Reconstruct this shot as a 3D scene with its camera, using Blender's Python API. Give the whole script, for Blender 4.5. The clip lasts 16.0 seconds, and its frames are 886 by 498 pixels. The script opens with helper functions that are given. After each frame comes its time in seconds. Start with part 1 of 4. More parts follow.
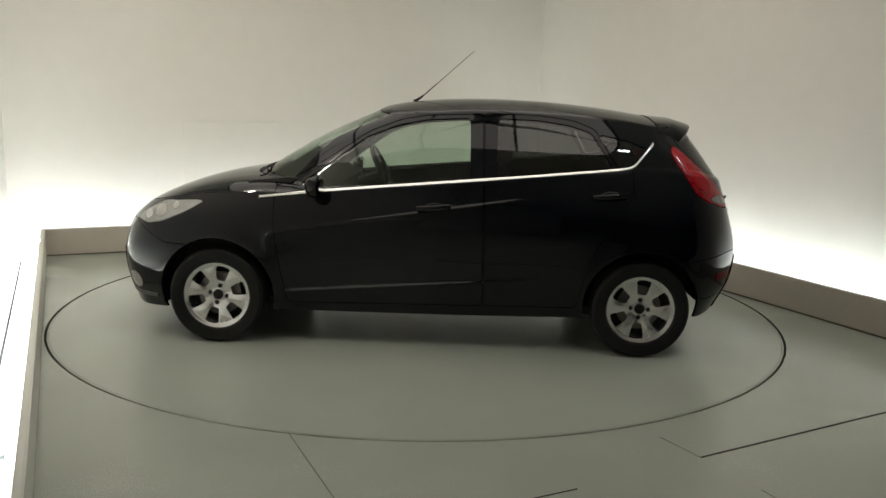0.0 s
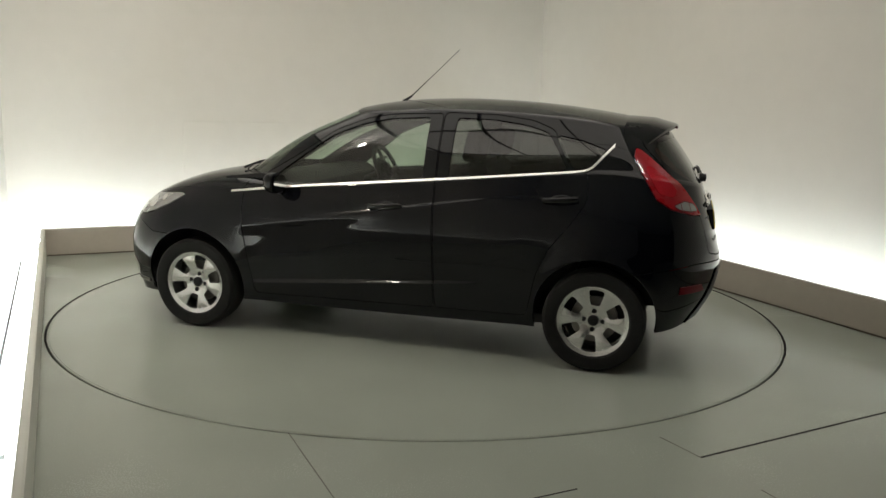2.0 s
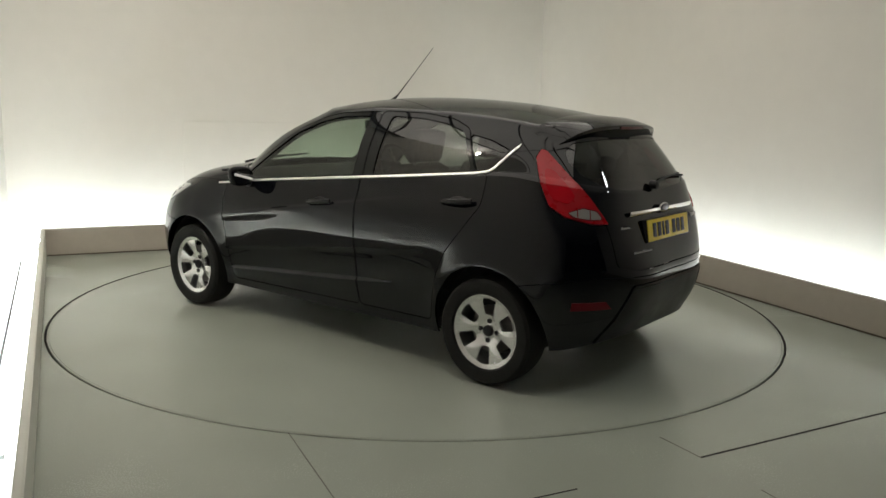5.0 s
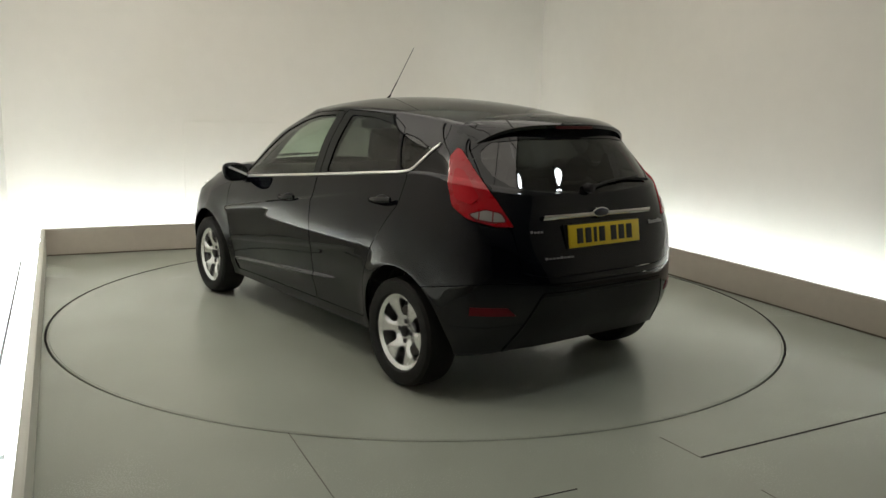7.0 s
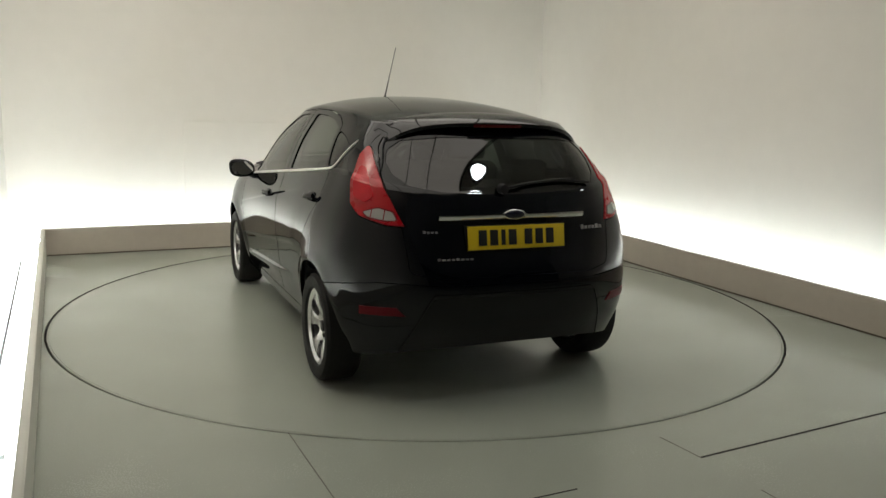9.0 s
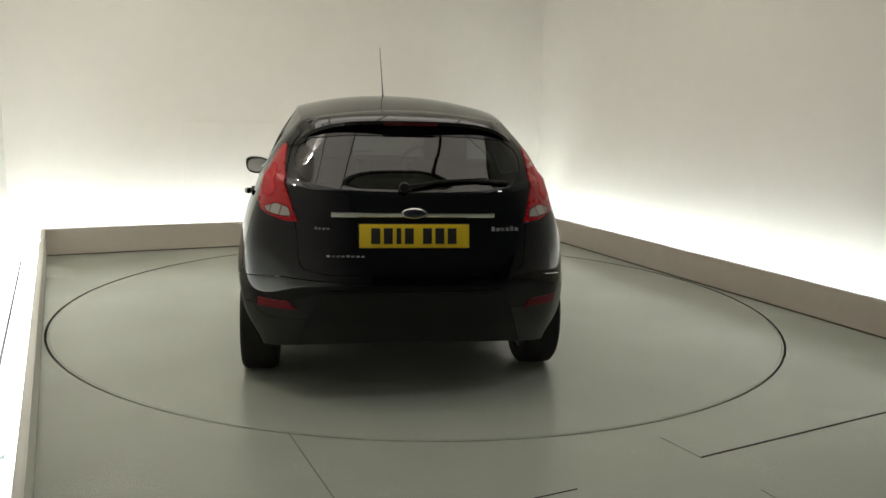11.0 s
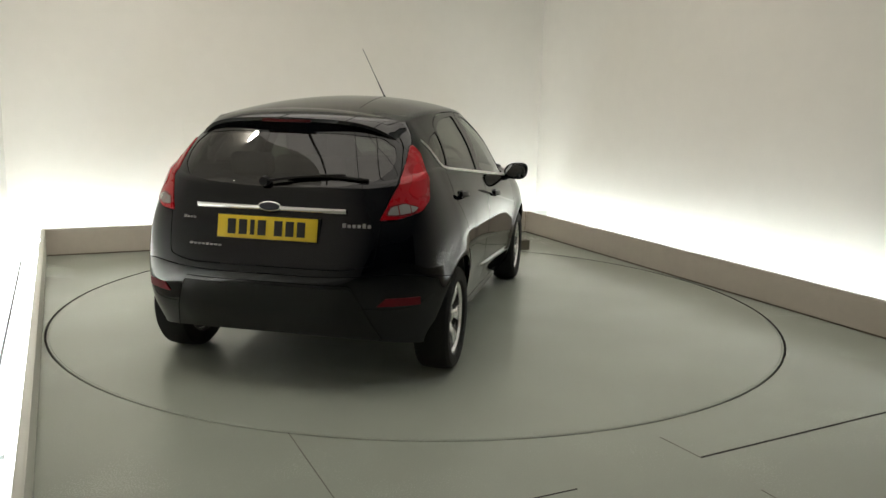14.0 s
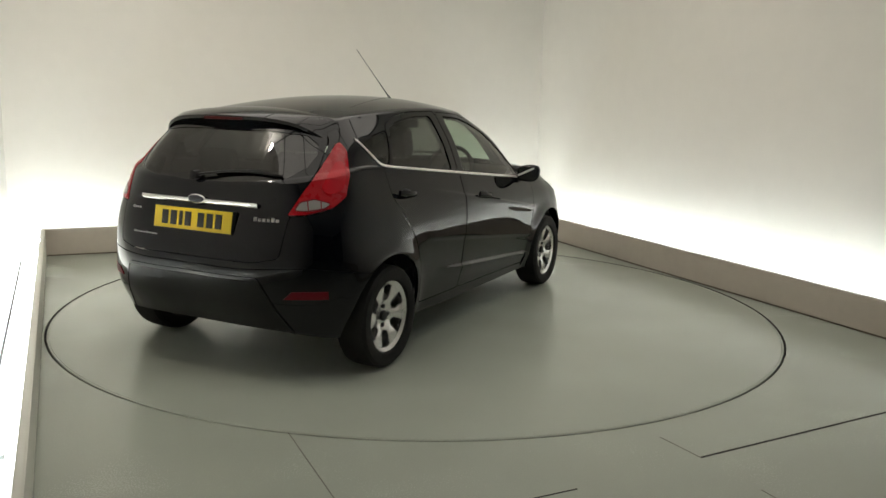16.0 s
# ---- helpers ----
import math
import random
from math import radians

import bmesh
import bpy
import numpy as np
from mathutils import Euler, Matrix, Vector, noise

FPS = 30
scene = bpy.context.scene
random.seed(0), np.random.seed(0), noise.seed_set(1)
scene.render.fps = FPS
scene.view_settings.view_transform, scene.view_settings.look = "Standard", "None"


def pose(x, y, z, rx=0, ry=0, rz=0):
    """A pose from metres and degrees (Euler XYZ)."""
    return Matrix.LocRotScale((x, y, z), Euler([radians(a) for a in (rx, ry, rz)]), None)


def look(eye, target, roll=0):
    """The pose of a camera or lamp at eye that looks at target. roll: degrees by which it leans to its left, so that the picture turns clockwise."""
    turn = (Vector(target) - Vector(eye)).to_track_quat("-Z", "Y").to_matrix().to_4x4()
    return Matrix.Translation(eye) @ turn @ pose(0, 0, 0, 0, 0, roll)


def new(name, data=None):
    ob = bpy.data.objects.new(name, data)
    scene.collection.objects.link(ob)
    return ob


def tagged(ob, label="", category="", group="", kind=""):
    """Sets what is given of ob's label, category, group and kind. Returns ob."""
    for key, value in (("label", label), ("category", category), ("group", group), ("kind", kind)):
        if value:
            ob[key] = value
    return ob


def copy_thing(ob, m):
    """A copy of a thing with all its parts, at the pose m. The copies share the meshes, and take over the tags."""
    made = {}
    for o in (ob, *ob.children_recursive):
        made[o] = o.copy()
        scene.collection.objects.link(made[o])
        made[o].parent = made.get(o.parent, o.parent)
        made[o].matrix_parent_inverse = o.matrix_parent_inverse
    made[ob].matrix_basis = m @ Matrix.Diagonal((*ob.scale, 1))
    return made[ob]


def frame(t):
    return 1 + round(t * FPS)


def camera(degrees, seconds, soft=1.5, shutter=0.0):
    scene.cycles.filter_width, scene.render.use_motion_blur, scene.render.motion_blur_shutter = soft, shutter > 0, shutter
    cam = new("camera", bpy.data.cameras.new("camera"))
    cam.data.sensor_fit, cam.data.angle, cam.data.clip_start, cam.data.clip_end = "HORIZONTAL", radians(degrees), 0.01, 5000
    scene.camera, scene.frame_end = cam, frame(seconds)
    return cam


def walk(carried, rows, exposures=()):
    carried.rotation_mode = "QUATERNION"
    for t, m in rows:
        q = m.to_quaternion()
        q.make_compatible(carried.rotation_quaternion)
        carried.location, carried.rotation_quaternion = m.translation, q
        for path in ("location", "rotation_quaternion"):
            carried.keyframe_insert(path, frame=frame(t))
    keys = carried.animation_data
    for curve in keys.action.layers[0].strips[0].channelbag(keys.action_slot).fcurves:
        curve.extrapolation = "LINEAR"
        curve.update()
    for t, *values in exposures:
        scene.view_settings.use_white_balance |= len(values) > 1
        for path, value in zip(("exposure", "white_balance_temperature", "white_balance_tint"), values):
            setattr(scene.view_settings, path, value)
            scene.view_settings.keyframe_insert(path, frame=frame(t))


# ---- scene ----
cam = camera(57.08, 16.0, soft=1.5)
EYE = (0.0, 0.0, 1.432)
TILT, ROLL = 10.092, 1.478
VIEW = look(EYE, (0.0, math.cos(radians(TILT)), EYE[2] - math.sin(radians(TILT))), ROLL)
walk(cam, [(0.0, VIEW), (16.0, VIEW)], exposures=[(0.0, 0.0), (4.0, 0.02), (9.0, 0.10), (12.5, 0.16), (16.0, 0.16)])

# ---- world and light ----
world = bpy.data.worlds.new("world")
scene.world = world
world.use_nodes = True
world.node_tree.nodes["Background"].inputs[0].default_value = (0.75, 0.78, 0.74, 1)
world.node_tree.nodes["Background"].inputs[1].default_value = 0.02


WARM, COOL = (1.0, 0.92, 0.81), (0.93, 1.0, 1.02)


# ---- materials ----
def material(name, colour, rough=0.5, metal=0.0, coat=0.0, grain=0.0, scale=30.0, bump=0.0, spec=0.5, coat_rough=0.03, detail=6.0, tone=True, broad_scale=None):
    m = bpy.data.materials.new(name)
    m.use_nodes = True
    nt = m.node_tree
    b = nt.nodes["Principled BSDF"]
    b.inputs["Base Color"].default_value = (*colour, 1)
    b.inputs["Roughness"].default_value = rough
    b.inputs["Metallic"].default_value = metal
    b.inputs["Coat Weight"].default_value = coat
    b.inputs["Coat Roughness"].default_value = coat_rough
    b.inputs["Specular IOR Level"].default_value = spec
    if grain or bump:
        tc = nt.nodes.new("ShaderNodeTexCoord")
        fine = nt.nodes.new("ShaderNodeTexNoise")
        fine.inputs["Scale"].default_value = scale
        fine.inputs["Detail"].default_value = detail
        broad = nt.nodes.new("ShaderNodeTexNoise")
        broad.inputs["Scale"].default_value = broad_scale or max(0.35, scale * 0.06)
        broad.inputs["Detail"].default_value = 1.5
        add = nt.nodes.new("ShaderNodeMath")
        add.operation = "ADD"
        for n in (fine, broad):
            nt.links.new(tc.outputs["Object"], n.inputs["Vector"])
        nt.links.new(fine.outputs["Fac"], add.inputs[0])
        nt.links.new(broad.outputs["Fac"], add.inputs[1])
        if grain:
            ramp = nt.nodes.new("ShaderNodeMapRange")
            ramp.inputs["From Min"].default_value, ramp.inputs["From Max"].default_value = 0.0, 2.0
            ramp.inputs["To Min"].default_value, ramp.inputs["To Max"].default_value = 1 - 2 * grain, 1 + 2 * grain
            mul = nt.nodes.new("ShaderNodeVectorMath")
            mul.operation = "SCALE"
            mul.inputs[0].default_value = colour
            nt.links.new(add.outputs[0], ramp.inputs["Value"])
            nt.links.new(ramp.outputs["Result"], mul.inputs["Scale"])
            if tone:
                nt.links.new(mul.outputs[0], b.inputs["Base Color"])
            r2 = nt.nodes.new("ShaderNodeMapRange")
            r2.inputs["From Min"].default_value, r2.inputs["From Max"].default_value = 0.0, 2.0
            r2.inputs["To Min"].default_value, r2.inputs["To Max"].default_value = max(0.0, rough * 0.6), min(1.0, rough * 1.4)
            nt.links.new(add.outputs[0], r2.inputs["Value"])
            nt.links.new(r2.outputs["Result"], b.inputs["Roughness"])
        if bump:
            bp = nt.nodes.new("ShaderNodeBump")
            bp.inputs["Strength"].default_value = bump
            bp.inputs["Distance"].default_value = 0.002
            nt.links.new(fine.outputs["Fac"], bp.inputs["Height"])
            nt.links.new(bp.outputs["Normal"], b.inputs["Normal"])
    return m


def glow(name, colour, strength):
    m = bpy.data.materials.new(name)
    m.use_nodes = True
    b = m.node_tree.nodes["Principled BSDF"]
    b.inputs["Base Color"].default_value = (0.8, 0.8, 0.8, 1)
    b.inputs["Emission Color"].default_value = (*colour, 1)
    b.inputs["Emission Strength"].default_value = strength
    return m


def pane_glass(name, tint, rough=0.0):
    """A thin pane: clear tinted body with a reflecting face."""
    m = bpy.data.materials.new(name)
    m.use_nodes = True
    nt = m.node_tree
    nt.nodes.clear()
    out = nt.nodes.new("ShaderNodeOutputMaterial")
    mix = nt.nodes.new("ShaderNodeMixShader")
    clear = nt.nodes.new("ShaderNodeBsdfTransparent")
    gloss = nt.nodes.new("ShaderNodeBsdfGlossy")
    face = nt.nodes.new("ShaderNodeLayerWeight")
    power = nt.nodes.new("ShaderNodeMath")
    power.operation = "POWER"
    power.inputs[1].default_value = 5.0
    sheen = nt.nodes.new("ShaderNodeMath")
    sheen.operation = "MULTIPLY_ADD"
    sheen.inputs[1].default_value, sheen.inputs[2].default_value = 0.9, 0.075
    clear.inputs["Color"].default_value = (*tint, 1)
    gloss.inputs["Roughness"].default_value = rough
    face.inputs["Blend"].default_value = 0.5
    nt.links.new(face.outputs["Facing"], power.inputs[0])
    nt.links.new(power.outputs[0], sheen.inputs[0])
    nt.links.new(sheen.outputs[0], mix.inputs[0])
    nt.links.new(clear.outputs[0], mix.inputs[1])
    nt.links.new(gloss.outputs[0], mix.inputs[2])
    nt.links.new(mix.outputs[0], out.inputs["Surface"])
    return m


M_WALL = material("wall_paint", (0.80, 0.775, 0.715), 0.65, grain=0.03, scale=6, bump=0.05)
M_FLOOR = material("floor_paint", (0.357, 0.382, 0.333), 0.25, grain=0.10, scale=170, detail=2.0, broad_scale=1.3)
M_TABLE = material("turntable_paint", (0.362, 0.387, 0.338), 0.24, grain=0.10, scale=170, detail=2.0, broad_scale=1.3)
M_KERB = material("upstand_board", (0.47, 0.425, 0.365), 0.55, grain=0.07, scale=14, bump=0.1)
M_TROUGH = material("trough_grey", (0.50, 0.51, 0.49), 0.6, grain=0.02, scale=10)
M_DARKGAP = material("dark_gap", (0.02, 0.018, 0.015), 0.8)
M_CEIL = material("ceiling_paint", (0.66, 0.64, 0.58), 0.8, grain=0.05, scale=5)
M_JOINT = material("grey_joint", (0.12, 0.115, 0.095), 0.6)
# upstand board again, the light on the left one put into a paler colour
M_KERB_LIT = material("lit_upstand_board", (0.66, 0.66, 0.60), 0.5, grain=0.05, scale=14, bump=0.1)
M_GRIME = material("grimy_joint", (0.10, 0.085, 0.06), 0.8, grain=0.3, scale=25)
M_STEEL = material("painted_steel", (0.10, 0.10, 0.09), 0.5, grain=0.1, scale=20)
# near-black stands in for the lack of light on the unseen hall walls
M_HALL_DIM = material("dimmed_hall_wall", (0.045, 0.042, 0.036), 0.7, grain=0.1, scale=4)
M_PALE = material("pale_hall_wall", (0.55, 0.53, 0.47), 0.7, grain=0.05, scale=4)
M_WOOD = material("dark_wood", (0.09, 0.075, 0.05), 0.6, grain=0.25, scale=40, bump=0.2)
# no lamp: the overexposed white of the left trough floor, given as emission
M_TROUGH_GLOW = glow("glowing_trough_floor", COOL, 1.1)
M_TUBE = glow("lamp_tube", COOL, 40.0)
M_SOFT = glow("luminous_ceiling", WARM, 1.05)
M_FLOOD_SOFT = glow("soft_lamp_face", COOL, 38.0)
M_FLOOD = glow("flood_lamp_face", WARM, 205.0)

M_PAINT = material("black_car_paint", (0.0028, 0.0034, 0.0055), 0.5, coat=0.77, coat_rough=0.02, spec=0.0)
M_PLASTIC = material("black_plastic", (0.007, 0.007, 0.008), 0.42, grain=0.1, scale=200, bump=0.1, spec=0.3)
M_INSERT = material("satin_black_insert", (0.0055, 0.0055, 0.006), 0.38, grain=0.1, scale=200, spec=0.28)
M_RUBBER = material("tyre_rubber", (0.012, 0.012, 0.0115), 0.75, grain=0.15, scale=60, bump=0.2, spec=0.25)
M_ALLOY = material("silver_alloy", (0.70, 0.70, 0.70), 0.24, metal=0.75, grain=0.03, scale=40, coat=0.4)
M_CHROME = material("chrome", (0.74, 0.74, 0.73), 0.16, metal=1.0)
M_STRIP = material("bright_trim", (0.92, 0.92, 0.90), 0.32, metal=0.9)
M_BADGE = material("worn_chrome", (0.34, 0.34, 0.34), 0.35, metal=0.7)
M_BRAKE = material("brake_steel", (0.16, 0.15, 0.14), 0.4, metal=0.9, grain=0.1)
M_LENS_RED = material("red_lens", (0.34, 0.0016, 0.008), 0.28, coat=0.5, spec=0.2, grain=0.12, scale=35, bump=0.25)
M_LENS_BRIGHT = material("bright_red_lens", (0.42, 0.003, 0.011), 0.25, coat=0.3, spec=0.2)
M_LENS_DARK = material("dark_red_reflector", (0.13, 0.0012, 0.007), 0.35, coat=0.1, spec=0.2)
M_LENS_CLEAR = material("silver_lens", (0.36, 0.34, 0.335), 0.22, metal=0.4, coat=0.8)
M_HEADLAMP = material("headlamp_lens", (0.40, 0.41, 0.40), 0.22, metal=0.5, coat=1.0, grain=0.25, scale=22, bump=0.3)
M_PLATE = material("yellow_plate", (0.72, 0.52, 0.02), 0.4, grain=0.03, scale=50)
M_INK = material("plate_ink", (0.01, 0.01, 0.01), 0.5)
M_BLUE = material("badge_blue", (0.005, 0.008, 0.022), 0.3, coat=0.6)
M_LENS_DIM = material("unlit_brake_lens", (0.06, 0.002, 0.004), 0.35, spec=0.2)
M_CLOTH = material("dark_seat_cloth", (0.014, 0.014, 0.016), 0.9, grain=0.3, scale=120, bump=0.3)
M_CABIN = material("dark_cabin_trim", (0.012, 0.012, 0.013), 0.7, grain=0.2, scale=80)
M_GLASS = pane_glass("green_tinted_glass", (0.58, 0.66, 0.58))
M_PRIVACY = pane_glass("dark_tinted_glass", (0.20, 0.21, 0.20))
M_REARGLASS = pane_glass("dark_rear_glass", (0.075, 0.08, 0.075))
M_MIRROR = material("mirror_glass", (0.8, 0.82, 0.82), 0.02, metal=1.0)


# ---- mesh helpers ----
def part(name, bm, mat, parent=None, label="", smooth=True):
    me = bpy.data.meshes.new(name)
    bmesh.ops.recalc_face_normals(bm, faces=bm.faces)
    bm.to_mesh(me)
    bm.free()
    me.materials.append(mat)
    for p in me.polygons:
        p.use_smooth = smooth
    if smooth:
        me.set_sharp_from_angle(angle=radians(35))
    ob = new(name, me)
    ob.parent = parent
    if label:
        ob["label"] = label
    return ob


def box_bm(sx, sy, sz, at=(0, 0, 0), bevel=0.0, turn=None, seg=2):
    bm = bmesh.new()
    bmesh.ops.create_cube(bm, size=1.0)
    for v in bm.verts:
        v.co = Vector((v.co.x * sx, v.co.y * sy, v.co.z * sz))
    if bevel:
        bmesh.ops.bevel(bm, geom=bm.edges[:], offset=bevel, segments=seg, affect="EDGES", profile=0.6)
    m = Matrix.Translation(at) @ (turn or Matrix())
    bmesh.ops.transform(bm, matrix=m, verts=bm.verts)
    return bm


def prism_bm(outline, z0, z1):
    bm = bmesh.new()
    lo = [bm.verts.new((x, y, z0)) for x, y in outline]
    hi = [bm.verts.new((x, y, z1)) for x, y in outline]
    bm.faces.new(lo[::-1]), bm.faces.new(hi)
    n = len(lo)
    for i in range(n):
        bm.faces.new((lo[i], lo[(i + 1) % n], hi[(i + 1) % n], hi[i]))
    return bm


def tube_bm(path, radius, sides=10, taper=1.0, caps=True):
    """A round bar along a path of points."""
    bm = bmesh.new()
    path = [Vector(p) for p in path]
    rings = []
    for i, p in enumerate(path):
        d = (path[min(i + 1, len(path) - 1)] - path[max(i - 1, 0)]).normalized()
        a = d.orthogonal().normalized() if i == 0 else (a - d * a.dot(d)).normalized()
        b = d.cross(a)
        r = radius * (1 + (taper - 1) * i / max(1, len(path) - 1))
        rings.append([bm.verts.new(p + (a * math.cos(k * 2 * math.pi / sides) + b * math.sin(k * 2 * math.pi / sides)) * r) for k in range(sides)])
    for q, s in zip(rings, rings[1:]):
        for k in range(sides):
            bm.faces.new((q[k], q[(k + 1) % sides], s[(k + 1) % sides], s[k]))
    if caps:
        bm.faces.new(rings[0][::-1]), bm.faces.new(rings[-1])
    return bm


def lathe_bm(profile, sides=64, turn=None):
    """A surface turned about the y axis from (radius, y) pairs."""
    bm = bmesh.new()
    rings = []
    for r, y in profile:
        rings.append([bm.verts.new((r * math.cos(k * 2 * math.pi / sides), y, r * math.sin(k * 2 * math.pi / sides))) for k in range(sides)])
    for q, s in zip(rings, rings[1:]):
        for k in range(sides):
            bm.faces.new((q[k], q[(k + 1) % sides], s[(k + 1) % sides], s[k]))
    if turn:
        bmesh.ops.transform(bm, matrix=turn, verts=bm.verts)
    return bm


# ---- the place ----
AXIS = (-0.154, 5.765)
RING = 2.451
# each flood lamp's place, the point of the wall it is turned to, its radius, and whether it is the strong one
FLOODS = (((1.75, 3.30), (0.6, 5.2, 0.9), 0.115, 0), ((3.35, 4.50), (0.4, 5.0, 1.0), 0.095, 0), ((-2.43, 3.88), (-1.2, 9.0, 1.8), 0.205, 1))
PANEL = (-2.85, 2.6, 1.65, 7.6)
GRID = radians(-64.4)
ALONG = Vector((math.cos(GRID), math.sin(GRID), 0))
ACROSS = Vector((-ALONG.y, ALONG.x, 0))
KERB_H, KERB_T = 0.243, 0.035
# inner base corners of the platform's upstand
K_FRONT_LEFT, K_BACK_LEFT, K_BACK_RIGHT, K_FRONT_RIGHT = (-0.473, 0.651), (-3.55, 7.16), (0.955, 9.31), (5.15, 0.27)


def offset_line(a, b, d):
    a, b = Vector((*a, 0)), Vector((*b, 0))
    n = (b - a).normalized()
    n = Vector((-n.y, n.x, 0))
    return a + n * d, b + n * d


def meet(l1, l2):
    (a, b), (c, d) = l1, l2
    r, s = b - a, d - c
    k = ((c - a).x * s.y - (c - a).y * s.x) / (r.x * s.y - r.y * s.x)
    return a + r * k


KERB = [K_FRONT_LEFT, K_BACK_LEFT, K_BACK_RIGHT, K_FRONT_RIGHT]


def outline(dl, db, dr):
    """The platform's outline moved outwards by its left, back and right distance."""
    l, b, r = offset_line(KERB[0], KERB[1], dl), offset_line(KERB[1], KERB[2], db), offset_line(KERB[2], KERB[3], dr)
    return [l[0], meet(l, b), meet(b, r), r[1]]


def strip_wall(name, a, b, t, z0, z1, mat, label):
    """An upright slab from a to b, of thickness t to the left of that way."""
    d = (b - a).normalized()
    n = Vector((-d.y, d.x, 0))
    ob = part(name, prism_bm([(p.x, p.y) for p in (a, b, b + n * t, a + n * t)], z0, z1), mat, smooth=False)
    return tagged(ob, label, "wall", kind="structure")


def build_place():
    # floor with a round hole for the turntable
    bm = bmesh.new()
    n = 160
    ring = [Vector((AXIS[0] + (RING + 0.013) * math.cos(k * 2 * math.pi / n), AXIS[1] + (RING + 0.013) * math.sin(k * 2 * math.pi / n), 0)) for k in range(n)]
    far = [Vector((AXIS[0] + 15 * math.cos(k * 2 * math.pi / n), AXIS[1] + 15 * math.sin(k * 2 * math.pi / n), 0)) for k in range(n)]
    vi, vo = [bm.verts.new(v) for v in ring], [bm.verts.new(v) for v in far]
    for k in range(n):
        j = (k + 1) % n
        bm.faces.new((vi[k], vo[k], vo[j], vi[j]))
    me = bpy.data.meshes.new("floor")
    bm.to_mesh(me)
    bm.free()
    me.materials.append(M_FLOOR)
    floor = tagged(new("floor", me), "smooth grey-beige painted floor with a round turntable pit", "floor", kind="structure")
    pit = part("turntable_pit", lathe_bm([(.01, -.06), (RING + .0135, -.06), (RING + .0135, -.003)], 160, Matrix.Rotation(radians(90), 4, "X")), M_DARKGAP, smooth=False)
    pit.location = (*AXIS, 0)
    tagged(pit, "dark shallow pit under the turntable", "pit", kind="structure")
    # seams between the floor boards, as narrow dark strips let into it
    def seam(a, b, w, mat=M_DARKGAP):
        a, b = Vector((*a, 0)), Vector((*b, 0))
        d = (b - a).normalized()
        s = Vector((-d.y, d.x, 0)) * w / 2
        ob = part("floor_joint", prism_bm([(p.x, p.y) for p in (a - s, b - s, b + s, a + s)], -0.004, 0.0015), mat, floor, smooth=False)
        ob["label"] = "thin dark joint between floor boards"
    seam((-0.653, 3.358), (-0.10, 2.20), 0.004, M_JOINT)
    seam((1.103, 3.215), (3.7, 4.61), 0.011)
    seam((0.30, 2.785), (0.535, 2.90), 0.007)
    seam((0.985, 3.42), (1.103, 3.215), 0.004, M_JOINT)
    seam((1.25, 2.93), (1.38, 2.66), 0.004, M_JOINT)
    # upstand round the platform
    inner, outer = outline(0, 0, 0), outline(KERB_T, KERB_T, KERB_T)
    names = ("plain beige upstand board hiding the lamp trough", "upstand")
    for i in range(3):
        bm = prism_bm([(p.x, p.y) for p in (inner[i], inner[i + 1], outer[i + 1], outer[i])], 0.004, KERB_H)
        bmesh.ops.bevel(bm, geom=[e for e in bm.edges if all(v.co.z > KERB_H - 0.001 for v in e.verts)], offset=0.006, segments=2, affect="EDGES")
        ob = part("upstand", bm, M_KERB if i else M_KERB_LIT)
        tagged(ob, names[0] if i else "upstand board coloured paler for the light beside the trough", names[1], kind="structure")
        if i:
            d = (inner[i + 1] - inner[i]).normalized()
            n_in = Vector((d.y, -d.x, 0))
            q = (inner[i] + d * .01, inner[i + 1] - d * .01)
            part("base_joint", prism_bm([(p.x, p.y) for p in (q[0] + n_in * .012, q[1] + n_in * .012, q[1] - n_in * .002, q[0] - n_in * .002)], 0.0012, 0.010), M_GRIME, ob, "dirty dark joint along the foot")
        if i == 1:
            for away, w in ((.165, .006), (.02, .004)):
                c = inner[2] - d * away + n_in * .001
                part("board_joint", prism_bm([(p.x, p.y) for p in (c, c + d * w, c + d * w - n_in * .004, c - n_in * .004)], .012, KERB_H - .008), M_GRIME, ob, "dark upright joint between boards")
    # lamp trough behind the upstand
    wall_in = outline(0.32, 0.80, 0.60)
    for i in range(3):
        # the left trough floor glows by itself to stand for its glare
        ob = part("lamp_trough", prism_bm([(p.x, p.y) for p in (outer[i], outer[i + 1], wall_in[i + 1], wall_in[i])], 0.002, 0.03), M_TROUGH_GLOW if i == 0 else M_TROUGH, smooth=False)
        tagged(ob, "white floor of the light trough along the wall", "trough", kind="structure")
    a, b = offset_line(KERB[0], KERB[1], 0.19)
    d = (b - a).normalized()
    a, b = a + d * 2.6, a + d * 6.86
    s = Vector((-d.y, d.x, 0)) * 0.008
    ob = part("trough_joint", prism_bm([(p.x, p.y) for p in (a - s, b - s, b + s, a + s)], 0.028, 0.032), M_DARKGAP, smooth=False)
    tagged(ob, "dark joint in the white trough floor", "joint", kind="structure")
    # walls
    for nm, i in (("wall_west", 0), ("wall_north", 1), ("wall_east", 2)):
        a, b = wall_in[i], wall_in[i + 1]
        if i == 0:
            a = b + (a - b).normalized() * 12.5
        strip_wall(nm, a, b, 0.12, 0.0, 3.6, M_WALL, "off-white studio wall lit from below")
    # flush hatch in the back wall
    d = (wall_in[2] - wall_in[1]).normalized()
    nrm = Vector((d.y, -d.x, 0))
    base = wall_in[1]
